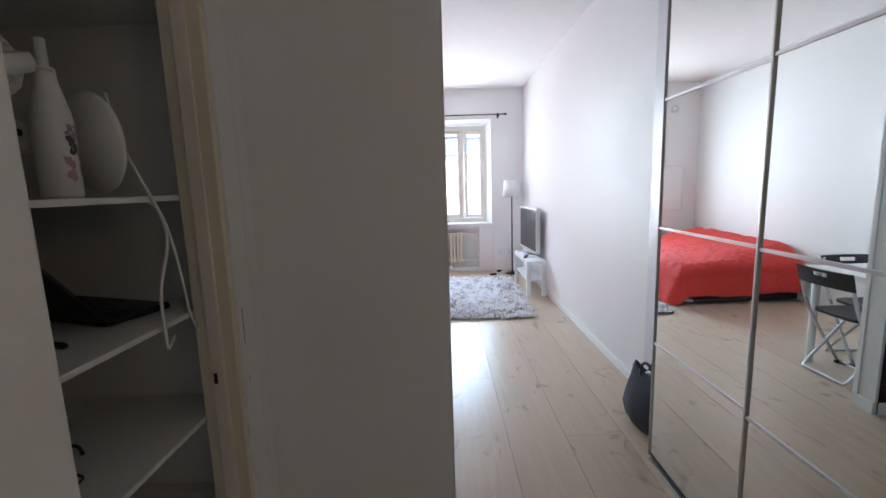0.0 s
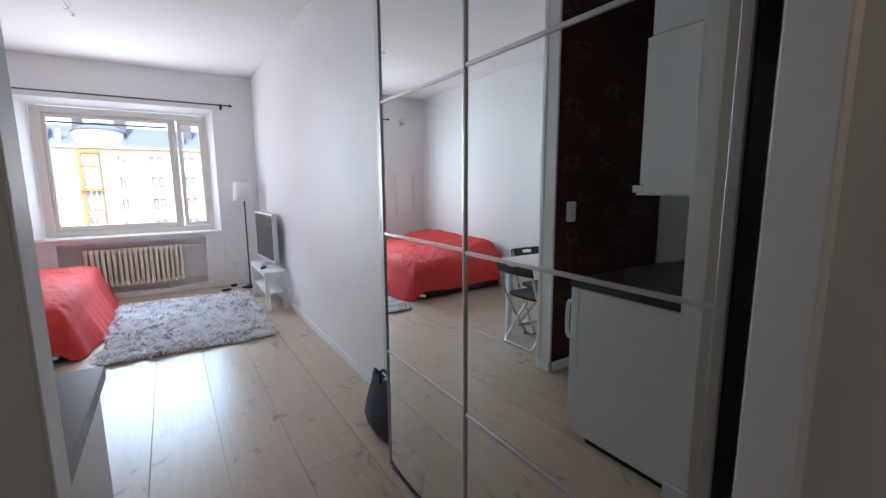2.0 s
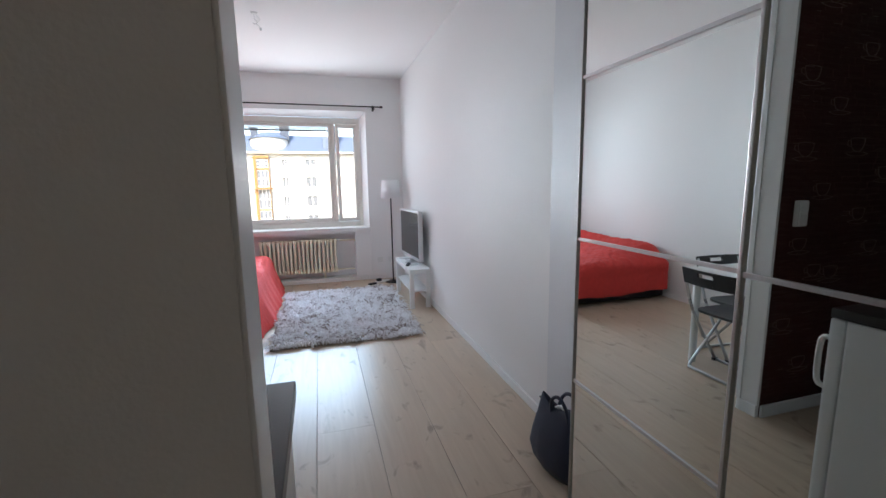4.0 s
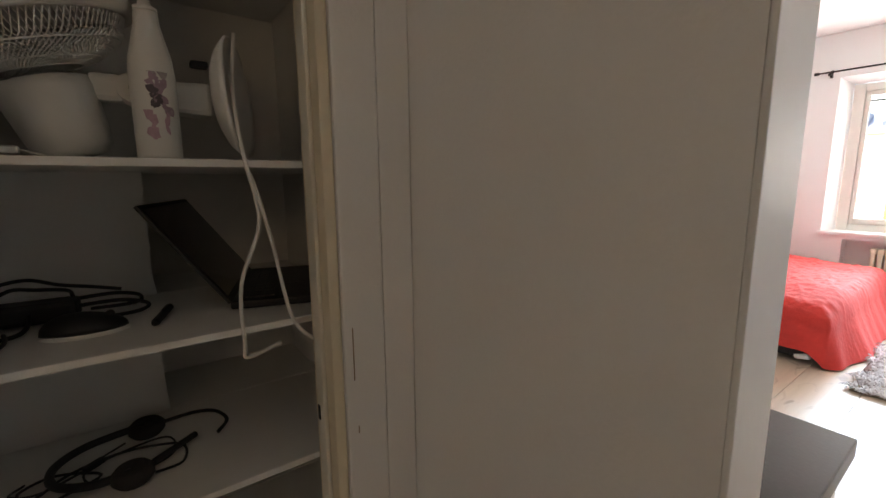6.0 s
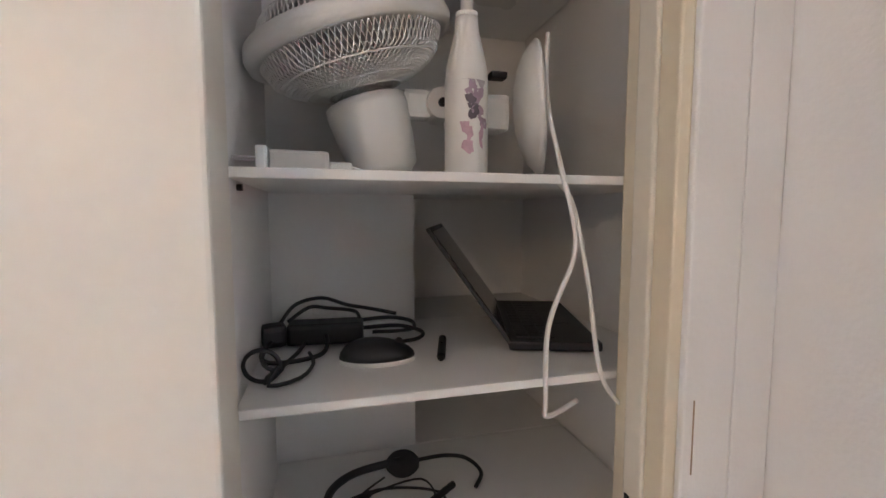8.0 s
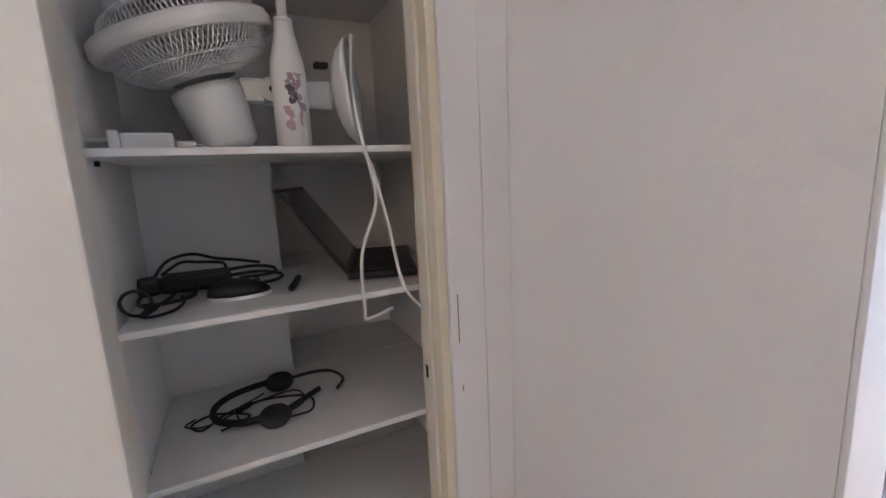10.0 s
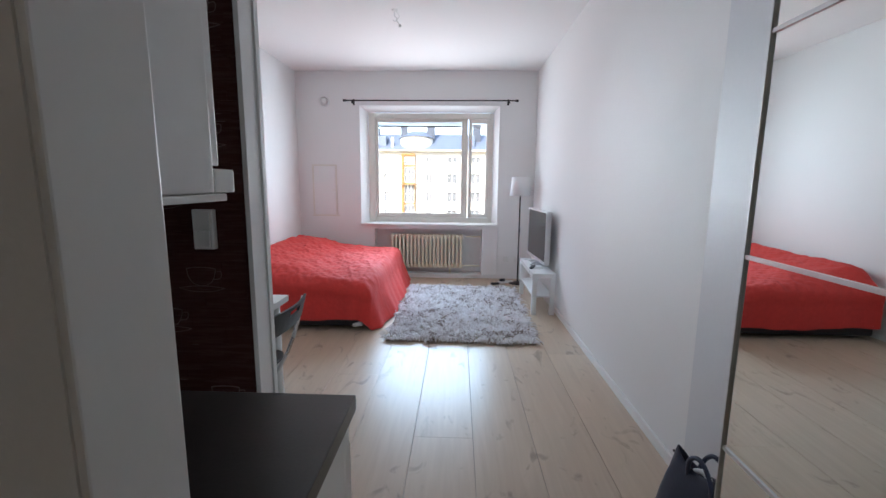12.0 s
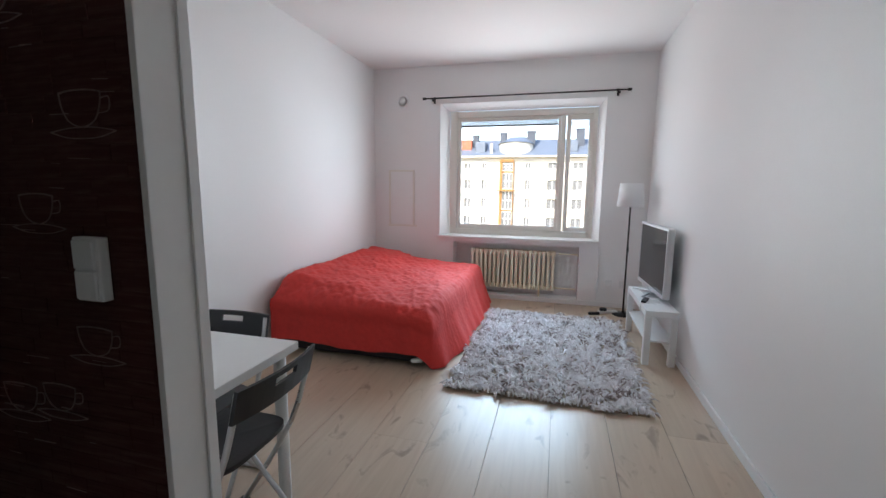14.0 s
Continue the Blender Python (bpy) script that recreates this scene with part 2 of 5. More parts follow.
# the lining round the window, splayed towards the frame
bm = bmesh.new()
fx0, fx1, fz0, fz1, fy = 0.45, 2.25, 0.80, 2.365, 8.44
outer = [(0.362, NY - 0.003, 0.795), (2.320, NY - 0.003, 0.795), (2.320, NY - 0.003, 2.435), (0.362, NY - 0.003, 2.435)]
inner = [(fx0, fy, fz0), (fx1, fy, fz0), (fx1, fy, fz1), (fx0, fy, fz1)]
back = [(0.362, fy, 0.795), (2.320, fy, 0.795), (2.320, fy, 2.435), (0.362, fy, 2.435)]
vo, vi, vb = [[bm.verts.new(c) for c in ring] for ring in (outer, inner, back)]
for k in range(4):
    j = (k + 1) % 4
    bm.faces.new((vo[k], vo[j], vi[j], vi[k]))
    bm.faces.new((vi[k], vi[j], vb[j], vb[k]))
    bm.faces.new((vb[k], vb[j], vo[j], vo[k]))
structure("trim_window_reveal", bm, PAINT, "white splayed plaster reveal around the window", "trim")


def baseboard(name, rows, label):
    structure(name, boxes(rows, 0.004), TRIM, label, "baseboard")


baseboard("baseboard_east", [(EX - 0.014, EX, 4.03, NY, 0, 0.06)], "low white painted baseboard along the long wall")
baseboard("baseboard_north", [(WX, 0.549, NY - 0.014, NY, 0, 0.06), (0.549, 2.11, NY - 0.016, NY, 0, 0.055), (2.11, EX - 0.014, NY - 0.014, NY, 0, 0.06)],
          "low white painted baseboard under the window")
baseboard("baseboard_west", [(WX, WX + 0.014, 3.80, NY - 0.014, 0, 0.06)], "low white painted baseboard behind the bed")
baseboard("baseboard_partition", [(0.985, 1.012, 3.69, 3.812, 0, 0.075), (0.0, 0.985, 3.672, 3.686, 0, 0.075)], "white baseboard around the partition end")
structure("trim_partition_end", boxes([(0.985, 1.004, 3.688, 3.815, 0.075, CZ)], 0.003), TRIM, "white painted end board of the partition", "trim")
structure("trim_partition_edge", boxes([(1.004, 1.012, 3.788, 3.818, 0.075, CZ)], 0.002), TRIM, "narrow white bead on the partition end", "trim")
baseboard("baseboard_kitchen_wall", [(1.535, 1.548, 2.39, 2.50, 0, 0.075)], "short white baseboard on the wall end")
structure("trim_wall_end", boxes([(1.535, 1.541, 2.396, 2.482, 0.075, CZ)], 0.002), TRIM, "white board on the end of the hall wall", "trim")


# ---------------------------------------------------------------- the window
def bar(name, x0, x1, y0, y1, z0, z1, parent, mat=None, bevel=0.005, label=""):
    return part(name, box(x0, x1, y0, y1, z0, z1, bevel), mat or FRAME, parent, label)


window = thing("window_1", "cream painted wooden window with a narrow ventilation sash", "window", kind="structure")
wf = bar("window_frame", 0.45, 0.545, 8.44, 8.56, 0.80, 2.365, window, label="cream painted fixed window frame")
bar("frame_side", 2.203, 2.25, 8.44, 8.56, 0.80, 2.365, window)
bar("frame_top", 0.546, 2.202, 8.442, 8.56, 2.285, 2.364, window)
bar("frame_bottom", 0.546, 2.202, 8.442, 8.56, 0.80, 0.87, window)
bar("mullion", 1.836, 1.888, 8.445, 8.56, 0.871, 2.284, window)
for a in ((0.547, 0.584, 0.872, 2.283), (1.796, 1.835, 0.872, 2.283)):
    bar("sash_stile", a[0], a[1], 8.462, 8.52, a[2], a[3], window)
bar("sash_rail", 0.585, 1.795, 8.464, 8.518, 2.240, 2.283, window)
bar("sash_rail", 0.585, 1.795, 8.464, 8.518, 0.872, 0.93, window)
pane = bar("pane", 0.585, 1.795, 8.488, 8.492, 0.93, 2.240, window, GLASS, 0, "clear window glass")
pane.visible_shadow = False
blind = part("blind", boxes([(0.587, 1.793, 8.50, 8.525, 2.193 + 0.012 * k, 2.199 + 0.012 * k) for k in range(4)]), SILVER, window, "raised grey blind slats")
part("blind_rail", box(0.585, 1.795, 8.496, 8.53, 2.178, 2.191, 0.002), BLACK_METAL, window)
# the ventilation sash, a little open
vent = part("ventilation_sash", boxes([(0, 0.045, -0.03, 0.03, 0.0, 1.40), (0.255, 0.30, -0.03, 0.03, 0, 1.40), (0.045, 0.255, -0.03, 0.03, 1.345, 1.40), (0.045, 0.255, -0.03, 0.03, 0, 0.05)], 0.004),
            FRAME, window, "narrow cream sash standing slightly open")
vent.matrix_basis = pose(2.200, 8.478, 0.877, 0, 0, 180 + 5)
vp = part("pane", box(0.045, 0.255, -0.002, 0.002, 0.05, 1.345), GLASS, vent)
vp.visible_shadow = False
part("blind", boxes([(0.047, 0.253, 0.006, 0.02, 1.27 + 0.014 * k, 1.276 + 0.014 * k) for k in range(5)]), SILVER, vent)
part("latch", box(0.262, 0.285, 0.03, 0.045, 0.66, 0.76, 0.003), ALU, vent, "small metal window latch")
part("window_sill", box(0.335, 2.325, 8.225, 8.45, 0.765, 0.793, 0.006), TRIM, window, "white painted wooden window sill")


# ---------------------------------------------------------------- floor (planks are at the end)
structure("floor_base", box(-0.71, 3.5, 0.0, 8.62, -0.12, -0.012), RUG_BACK, "screed under the laminate floor", "floor")


# ---------------------------------------------------------------- kitchenette
def kitchen():
    top = thing("worktop", "dark brown laminate worktop over the fridge", "worktop")
    part("slab", box(-0.335, 1.529, 2.487, 3.074, 0.862, 0.90, 0.003), DARK_TOP, top)
    part("steel_edge", box(0.0, 0.62, 3.02, 3.045, 0.901, 0.908, 0.002), ALU, top, "brushed steel rim of the sink")
    fr = thing("fridge", "white undercounter fridge with its plain side facing out", "fridge")
    part("body", box(0.955, 1.512, 2.49, 3.028, 0.03, 0.858, 0.008), LAMINATE, fr)
    part("door", box(0.958, 1.509, 3.034, 3.086, 0.05, 0.855, 0.010), LAMINATE, fr)
    part("handle", tube(smooth_path([(1.488, 3.085, 0.56), (1.488, 3.117, 0.575), (1.488, 3.123, 0.66), (1.488, 3.117, 0.755), (1.488, 3.085, 0.77)], 4), 0.011), WHITE_PLASTIC, fr, "curved white door handle")
    part("plinth", box(0.97, 1.50, 2.50, 2.96, 0.0, 0.032), BLACK, fr)
    base = thing("base_cabinet", "white kitchen base cabinet under the worktop", "cabinet")
    part("body", box(-0.33, 0.945, 2.49, 3.01, 0.10, 0.858), LAMINATE, base)
    for k in range(2):
        d = part("door", box(-0.328 + k * 0.637, 0.304 + k * 0.637, 3.012, 3.03, 0.105, 0.855, 0.003), LAMINATE, base)
        part("handle", tube([(0.25 + k * 0.1, 3.05, 0.62), (0.25 + k * 0.1, 3.05, 0.78)], 0.006), ALU, d)
    part("plinth", box(-0.32, 0.94, 2.50, 2.95, 0, 0.1), BLACK, base)
    up = thing("wall_cabinet", "white laminate wall cabinet with its side panel facing out", "cabinet")
    part("body", box(-0.335, 1.415, 2.487, 2.765, 1.362, 2.06, 0.002), LAMINATE, up)
    for k in range(3):
        part("door", box(-0.333 + k * 0.583, 0.246 + k * 0.583, 2.767, 2.785, 1.40, 2.058, 0.002), LAMINATE, up)
    hi = thing("top_cabinet", "white laminate cabinet stacked below the ceiling", "cabinet")
    part("body", box(-0.335, 1.413, 2.487, 2.745, 2.064, 2.74, 0.002), LAMINATE, hi)
    for k in range(3):
        part("door", box(-0.333 + k * 0.583, 0.245 + k * 0.583, 2.747, 2.765, 2.066, 2.738, 0.002), LAMINATE, hi)
    hood = thing("cooker_hood", "thin white slide-out hood below the cabinet", "cooker hood")
    part("body", box(0.90, 1.413, 2.50, 2.80, 1.350, 1.361, 0.002), WHITE_PLASTIC, hood)
    part("front_rail", box(0.90, 1.415, 2.767, 2.820, 1.362, 1.396, 0.003), WHITE_PLASTIC, hood)
    sw = thing("light_switch", "white double wall switch on the brown tiles", "switch")
    part("plate", box(0.798, 0.874, 3.668, 3.6925, 1.132, 1.277, 0.004), WHITE_PLASTIC, sw)
    for z0 in (1.138, 1.207):
        part("rocker", box(0.806, 0.866, 3.660, 3.668, z0, z0 + 0.064, 0.003), WHITE_PLASTIC, sw)


kitchen()


# ---------------------------------------------------------------- mirrored wardrobe
def wardrobe():
    w = thing("wardrobe", "tall wardrobe with mirrored sliding doors", "wardrobe")
    for name, r in (("side_panel", (2.57, 3.17, 3.338, 3.356, 0, 2.36)), ("side_panel", (2.57, 3.17, 1.875, 1.892, 0, 2.36)), ("top_panel", (2.57, 3.17, 1.893, 3.337, 2.342, 2.36)),
                    ("back_panel", (3.15, 3.17, 1.893, 3.337, 0, 2.341)), ("bottom_panel", (2.57, 3.149, 1.893, 3.337, 0, 0.06))):
        part(name, box(*r, 0.001), LAMINATE, w)
    part("top_rail", box(2.488, 2.569, 1.876, 3.356, 2.345, 2.40, 0.003), ALU, w)
    part("bottom_rail", box(2.535, 2.569, 1.895, 3.335, 0.0, 0.018, 0.002), ALU, w)

    def door(x, y0, y1, left, right):
        z0, z1 = 0.03, 2.345
        d = part("door", box(x + 0.006, x + 0.022, y0 + 0.002, y1 - 0.002, z0, z1), BLACK, w, "sliding door of four mirror panels")
        hs = [z0 + 0.012, 0.624, 1.187, 1.763, z1 - 0.012]
        for a, b in zip(hs, hs[1:]):
            part("mirror", box(x + 0.002, x + 0.005, y0 + left, y1 - right, a + 0.006, b - 0.006), MIRROR, d, "clear mirror panel")
        for h in hs[1:-1]:
            part("divider", box(x - 0.003, x + 0.0045, y0 + left, y1 - right, h - 0.0058, h + 0.0058, 0.001), ALU, d)
        for a, b in ((y0, y0 + left), (y1 - right, y1)):
            part("stile", box(x - 0.006, x + 0.0055, a, b, z0, z1, 0.002), ALU, d, "narrow aluminium edge profile")
        return d

    door(2.540, 2.60, 3.345, 0.012, 0.005)
    door(2.514, 1.905, 2.682, 0.020, 0.010)


wardrobe()
structure("trim_alcove", boxes([(2.49, 2.53, 1.782, 1.862, 0, CZ)], 0.004), TRIM, "white painted casing beside the wardrobe", "trim")


# ---------------------------------------------------------------- the bed
def bed():
    b = thing("bed", "low bed covered with a crumpled red quilted bedspread", "bed")
    part("base", box(-0.46, 0.84, 5.99, 7.95, 0.03, 0.27, 0.02), GREY_FABRIC, b, "dark grey fabric bed base")
    part("mattress", box(-0.47, 0.82, 5.97, 7.97, 0.272, 0.43, 0.05), SHEET, b, "white mattress")
    bm = bmesh.new()
    x0, x1, y0, y1 = -0.47, 0.955, 5.955, 8.02
    nx, ny = 130, 190

    def height(x, y):
        u = (x - x0) / (x1 - x0)
        hump = min(1, max(0, (y - 5.95) / 0.26))
        h = 0.49 + 0.165 * max(0, 1 - u / 0.75) ** 1.3 * hump * hump * (3 - 2 * hump)
        h += 0.03 * math.exp(-((x + 0.1) ** 2 + (y - 7.6) ** 2) / 0.10) - 0.02 * math.exp(-((x - 0.35) ** 2 + (y - 7.1) ** 2) / 0.2)
        p = Vector((x * 3, y * 3, 1))
        h += 0.016 * noise.noise(p) + 0.012 * noise.noise(p * 2.7) + 0.007 * noise.noise(Vector((x * 26, y * 17, 3))) + 0.004 * noise.noise(p * 16)
        crease = 1 - abs(noise.noise(Vector((x * 4.1 + y * 1.3, y * 2.2, 5))))
        h += 0.012 * crease ** 7
        q = abs(math.sin((x + y) * math.pi / 0.115)) * abs(math.sin((x - y) * math.pi / 0.115))
        h += 0.0055 * q ** 0.5
        edge = min(x - x0, x1 - x, y - y0, y1 - y)
        round_off = 0.075 * math.exp(-((x - x1) ** 2 + (y - y0) ** 2) / 0.045)
        return h - 0.055 * max(0, 1 - edge / 0.09) ** 2 - round_off

    grid = [[bm.verts.new((x0 + (x1 - x0) * i / nx, y0 + (y1 - y0) * j / ny, 0)) for j in range(ny + 1)] for i in range(nx + 1)]
    for col in grid:
        for v in col:
            v.co.z = height(v.co.x, v.co.y)
    for i in range(nx):
        for j in range(ny):
            bm.faces.new((grid[i][j], grid[i + 1][j], grid[i + 1][j + 1], grid[i][j + 1]))
    loop = [grid[i][0] for i in range(nx)] + [grid[nx][j] for j in range(ny)] + [grid[nx - i][ny] for i in range(nx)] + [grid[0][ny - j] for j in range(ny)]
    count, rows = len(loop), 12
    prev = loop
    for r in range(1, rows + 1):
        f = r / rows
        ring = []
        for k, v in enumerate(loop):
            s = k / count * 2 * math.pi
            x, y, z = v.co
            a, bq = (x - x0) / (x1 - x0), (y - y0) / (y1 - y0)
            nrm = Vector((0, 0, 0))
            if k < nx:
                nrm = Vector((0, -1, 0))
            elif k < nx + ny:
                nrm = Vector((1, 0, 0))
            elif k < 2 * nx + ny:
                nrm = Vector((0, 1, 0))
            else:
                nrm = Vector((-1, 0, 0))
            corner = math.exp(-((x - x1) ** 2 + (y - y0) ** 2) / 0.05)
            if corner > 0.02:
                nrm = (nrm + Vector((0.5, -0.3, 0)) * corner).normalized()
            if k < nx:
                low = 0.115 - 0.02 * a + 0.012 * math.sin(9 * a) - 0.09 * max(0, (a - 0.90) / 0.10) ** 2
                flare = 0.012 + 0.03 * max(0, (a - 0.84) / 0.16) ** 1.5
                fold = 0.006 * math.sin(a * 31) + 0.014 * math.sin(a * 60 + 1) * max(0, a - 0.75) * 3
            elif k < nx + ny:
                low, flare = 0.012, 0.02 + 0.145 * min(1, bq / 0.18) - 0.02 * max(0, bq - 0.5)
                fold = (0.008 + 0.03 * max(0, 1 - bq * 3)) * math.sin(bq * 24 + 1.1 * math.sin(bq * 7)) + 0.005 * math.sin(bq * 57)
            elif k < 2 * nx + ny:
                low, flare, fold = 0.06, 0.04, 0.01 * math.sin(a * 40)
            else:
                low, flare, fold = 0.20, 0.012, 0.006 * math.sin(bq * 40)
                flare = min(flare, 0.012)
            off = flare * f ** 1.2 + fold * f + 0.012 * math.sin(math.pi * min(1, f * 3)) * (1 - f)
            zz = z + (low - z) * f + 0.003 * noise.noise(Vector((x * 9, y * 9, f * 6)))
            ring.append(bm.verts.new((max(x + nrm.x * off, WX + 0.006), min(y + nrm.y * off, NY - 0.02), zz)))
        for k in range(count):
            j = (k + 1) % count
            bm.faces.new((prev[j], prev[k], ring[k], ring[j]))
        prev = ring
    spread = part("bedspread", bm, RED, b, "crumpled red quilted bedspread hanging to the floor", smooth=True)
    part("sheet_corner", box(-0.05, 0.05, -0.02, 0.02, 0, 0.036, 0.010, pose(0.83, 5.995, 0.036, 14, -14, -12)), SHEET, b, "white sheet corner peeping out under the bedspread")


bed()


# ---------------------------------------------------------------- shaggy rug
def rug():
    r = thing("rug", "thick shaggy rug in mixed grey and off-white pile", "rug", at=(1.815, 6.67, 0), turn=-1.2)
    part("backing", box(-0.655, 0.655, -0.98, 0.98, 0.001, 0.014, 0.003), RUG_BACK, r)
    rng = random.Random(7)
    verts, faces = [], []
    nx, ny = 84, 126
    for i in range(nx):
        for j in range(ny):
            x = -0.665 + 1.33 * (i + rng.uniform(-0.4, 1.4)) / nx
            y = -0.99 + 1.98 * (j + rng.uniform(-0.4, 1.4)) / ny
            clump = noise.noise(Vector((x * 11, y * 11, 2)))
            ang = 2.6 * math.pi * noise.noise(Vector((x * 6, y * 6, 9))) + rng.uniform(-0.5, 0.5)
            ln, wd, hh = rng.uniform(0.038, 0.078), rng.uniform(0.0038, 0.0072), max(0.016, rng.uniform(0.026, 0.046) + 0.026 * clump)
            dx, dy = math.cos(ang), math.sin(ang)
            k = len(verts)
            for q, z, w in ((0.0, 0.010, 0.8), (0.22, 0.75 * hh, 1.2), (0.55, hh, 1.3), (0.85, hh * 0.82, 0.8)):
                cx, cy = x + dx * ln * q, y + dy * ln * q
                verts += [(cx - dy * wd * w, cy + dx * wd * w, z), (cx + dy * wd * w, cy - dx * wd * w, z), (cx, cy, z + wd * w * 0.9)]
            verts.append((x + dx * ln * 1.05, y + dy * ln * 1.05, hh * 0.55))
            for step in range(3):
                a = k + 3 * step
                faces += [(a, a + 3, a + 5, a + 2), (a + 2, a + 5, a + 4, a + 1), (a + 1, a + 4, a + 3, a)]
            faces += [(k + 9, k + 12, k + 11), (k + 11, k + 12, k + 10), (k + 10, k + 12, k + 9)]
    me = bpy.data.meshes.new("pile")
    me.from_pydata(verts, [], faces)
    me.materials.append(PILE)
    ob = tagged(new("pile", me), kind="stuff")
    ob.parent = r
    ob["label"] = "tangled tufts of grey and off-white pile"
    return r


rug()


# ---------------------------------------------------------------- television, its bench and the lamp
def tv_bench():
    t = thing("tv_bench", "small white television bench with a lower shelf", "bench", at=(2.67, 6.99, 0))
    x, y = 0.12, 0.45
    part("top", box(-x, x, -y, y, 0.40, 0.45, 0.003), LAMINATE, t)
    part("shelf", box(-x + 0.012, x - 0.012, -y + 0.012, y - 0.012, 0.19, 0.206, 0.002), LAMINATE, t)
    for sx in (-1, 1):
        for sy in (-1, 1):
            part("leg", box(sx * (x - 0.025) - 0.025, sx * (x - 0.025) + 0.025, sy * (y - 0.025) - 0.025, sy * (y - 0.025) + 0.025, 0, 0.40, 0.002), LAMINATE, t)


def television():
    a, b = Vector((2.715, 6.745, 0)), Vector((2.665, 7.60, 0))
    d = b - a
    t = thing("television", "flat grey-framed television on the white bench, switched off", "television", at=((a.x + b.x) / 2, (a.y + b.y) / 2, 0.45), turn=math.degrees(math.atan2(d.y, d.x)))
    w = d.length / 2
    part("casing", box(-w, w, -0.05, -0.006, 0.045, 0.635, 0.008), SILVER, t, "silver grey casing")
    part("screen", box(-w + 0.022, w - 0.022, -0.006, 0.0, 0.075, 0.613), SCREEN, t, "dark glossy screen")
    bz = [(-w, w, -0.008, 0.006, 0.614, 0.635), (-w, w, -0.008, 0.006, 0.045, 0.073), (-w, -w + 0.021, -0.008, 0.006, 0.0735, 0.6135), (w - 0.021, w, -0.008, 0.006, 0.0735, 0.6135)]
    for r in bz:
        part("bezel", box(*r, 0.002), SILVER, t)
    part("neck", box(-0.04, 0.04, -0.045, -0.015, 0.012, 0.06, 0.004), ALU, t)
    for s in (-1, 1):
        part("foot", tube([(0.0, -0.03, 0.02), (s * 0.17, 0.10, 0.006)], 0.007), ALU, t, "slanted silver stand leg")
    part("foot_plate", box(-0.16, 0.16, -0.06, 0.05, 0.001, 0.008, 0.002), ALU, t)


def floor_lamp():
    l = thing("floor_lamp", "slim floor lamp with a white drum shade", "lamp", at=(2.60, 7.98, 0))
    part("base", lathe([(0.0, 0.0), (0.115, 0.0), (0.118, 0.006), (0.112, 0.013), (0.03, 0.02), (0.012, 0.03), (0.0, 0.03)], 28), BLACK_METAL, l, smooth=True)
    part("pole", tube([(0, 0, 0.02), (0, 0, 1.30)], 0.010, 10), BLACK_METAL, l, smooth=True)
    part("switch", box(-0.012, 0.012, -0.024, -0.008, 0.72, 0.77, 0.003), BLACK, l)
    part("socket", tube([(0, 0, 1.29), (0, 0, 1.36)], 0.018, 12), WHITE_PLASTIC, l)
    bm = lathe([(0.138, 1.215), (0.118, 1.465), (0.114, 1.465), (0.134, 1.217)], 36)
    part("shade", bm, SHADE, l, "white fabric drum shade", smooth=True)
    for k in range(3):
        c, s = math.cos(k * 2.09), math.sin(k * 2.09)
        part("spoke", tube([(0, 0, 1.34), (c * 0.125, s * 0.125, 1.345)], 0.002, 5), ALU, l)


tv_bench(), television(), floor_lamp()


def small_by_the_bench():
    p = thing("power_strip", "white socket strip and black adapters on the floor", "socket strip", at=(2.44, 7.99, 0), turn=20)
    part("strip", box(-0.11, 0.11, -0.025, 0.025, 0, 0.03, 0.006), WHITE_PLASTIC, p)
    part("adapter", box(-0.09, -0.02, -0.02, 0.02, 0.03, 0.065, 0.005), BLACK, p)
    part("adapter", box(-0.24, -0.12, -0.06, -0.02, 0, 0.028, 0.005), BLACK, p)
    part("cable", tube(smooth_path([(0.1, 0, 0.012), (0.16, 0.05, 0.005), (0.12, 0.12, 0.005), (0.05, 0.16, 0.005), (0.1, 0.24, 0.006)], 6), 0.004, 6), WHITE_PLASTIC, p)
    r = thing("remote_control", "slim dark remote control lying on the bench", "remote", at=(2.60, 6.86, 0.45), turn=70)
    part("body", box(-0.08, 0.08, -0.02, 0.02, 0.0005, 0.016, 0.005), BLACK, r)


small_by_the_bench()


# ---------------------------------------------------------------- radiator, rod, hatch, outlets
def radiator():
    r = thing("radiator", "cream column radiator in the niche under the window", "radiator")
    n, x0, x1 = 19, 0.80, 1.81
    for k in range(n):
        x = x0 + (x1 - x0) * k / (n - 1)
        bm = bmesh.new()
        for y in (8.335, 8.40):
            add_box(bm, x - 0.018, x + 0.018, y - 0.024, y + 0.024, 0.15, 0.60, 0.010)
        for z in (0.165, 0.60):
            add_box(bm, x - 0.0272, x + 0.0272, 8.315, 8.42, z - 0.03, z + 0.03, 0.012)
        part("column", bm, RADIATOR, r)
    part("pipe", tube([(1.82, 8.37, 0.60), (2.10, 8.37, 0.60), (2.10, 8.37, 0.58)], 0.010), RADIATOR, r)
    part("pipe", tube(smooth_path([(1.82, 8.37, 0.165), (1.93, 8.37, 0.165), (2.09, 8.36, 0.165)], 3), 0.010), RADIATOR, r)
    part("valve", tube([(1.86, 8.37, 0.60), (1.86, 8.33, 0.60), (1.86, 8.29, 0.60)], [0.016, 0.02, 0.018], 12), WHITE_PLASTIC, r, "white radiator valve")
    for x in (0.95, 1.65):
        part("foot", box(x - 0.012, x + 0.012, 8.335, 8.395, 0.051, 0.14), RADIATOR, r)


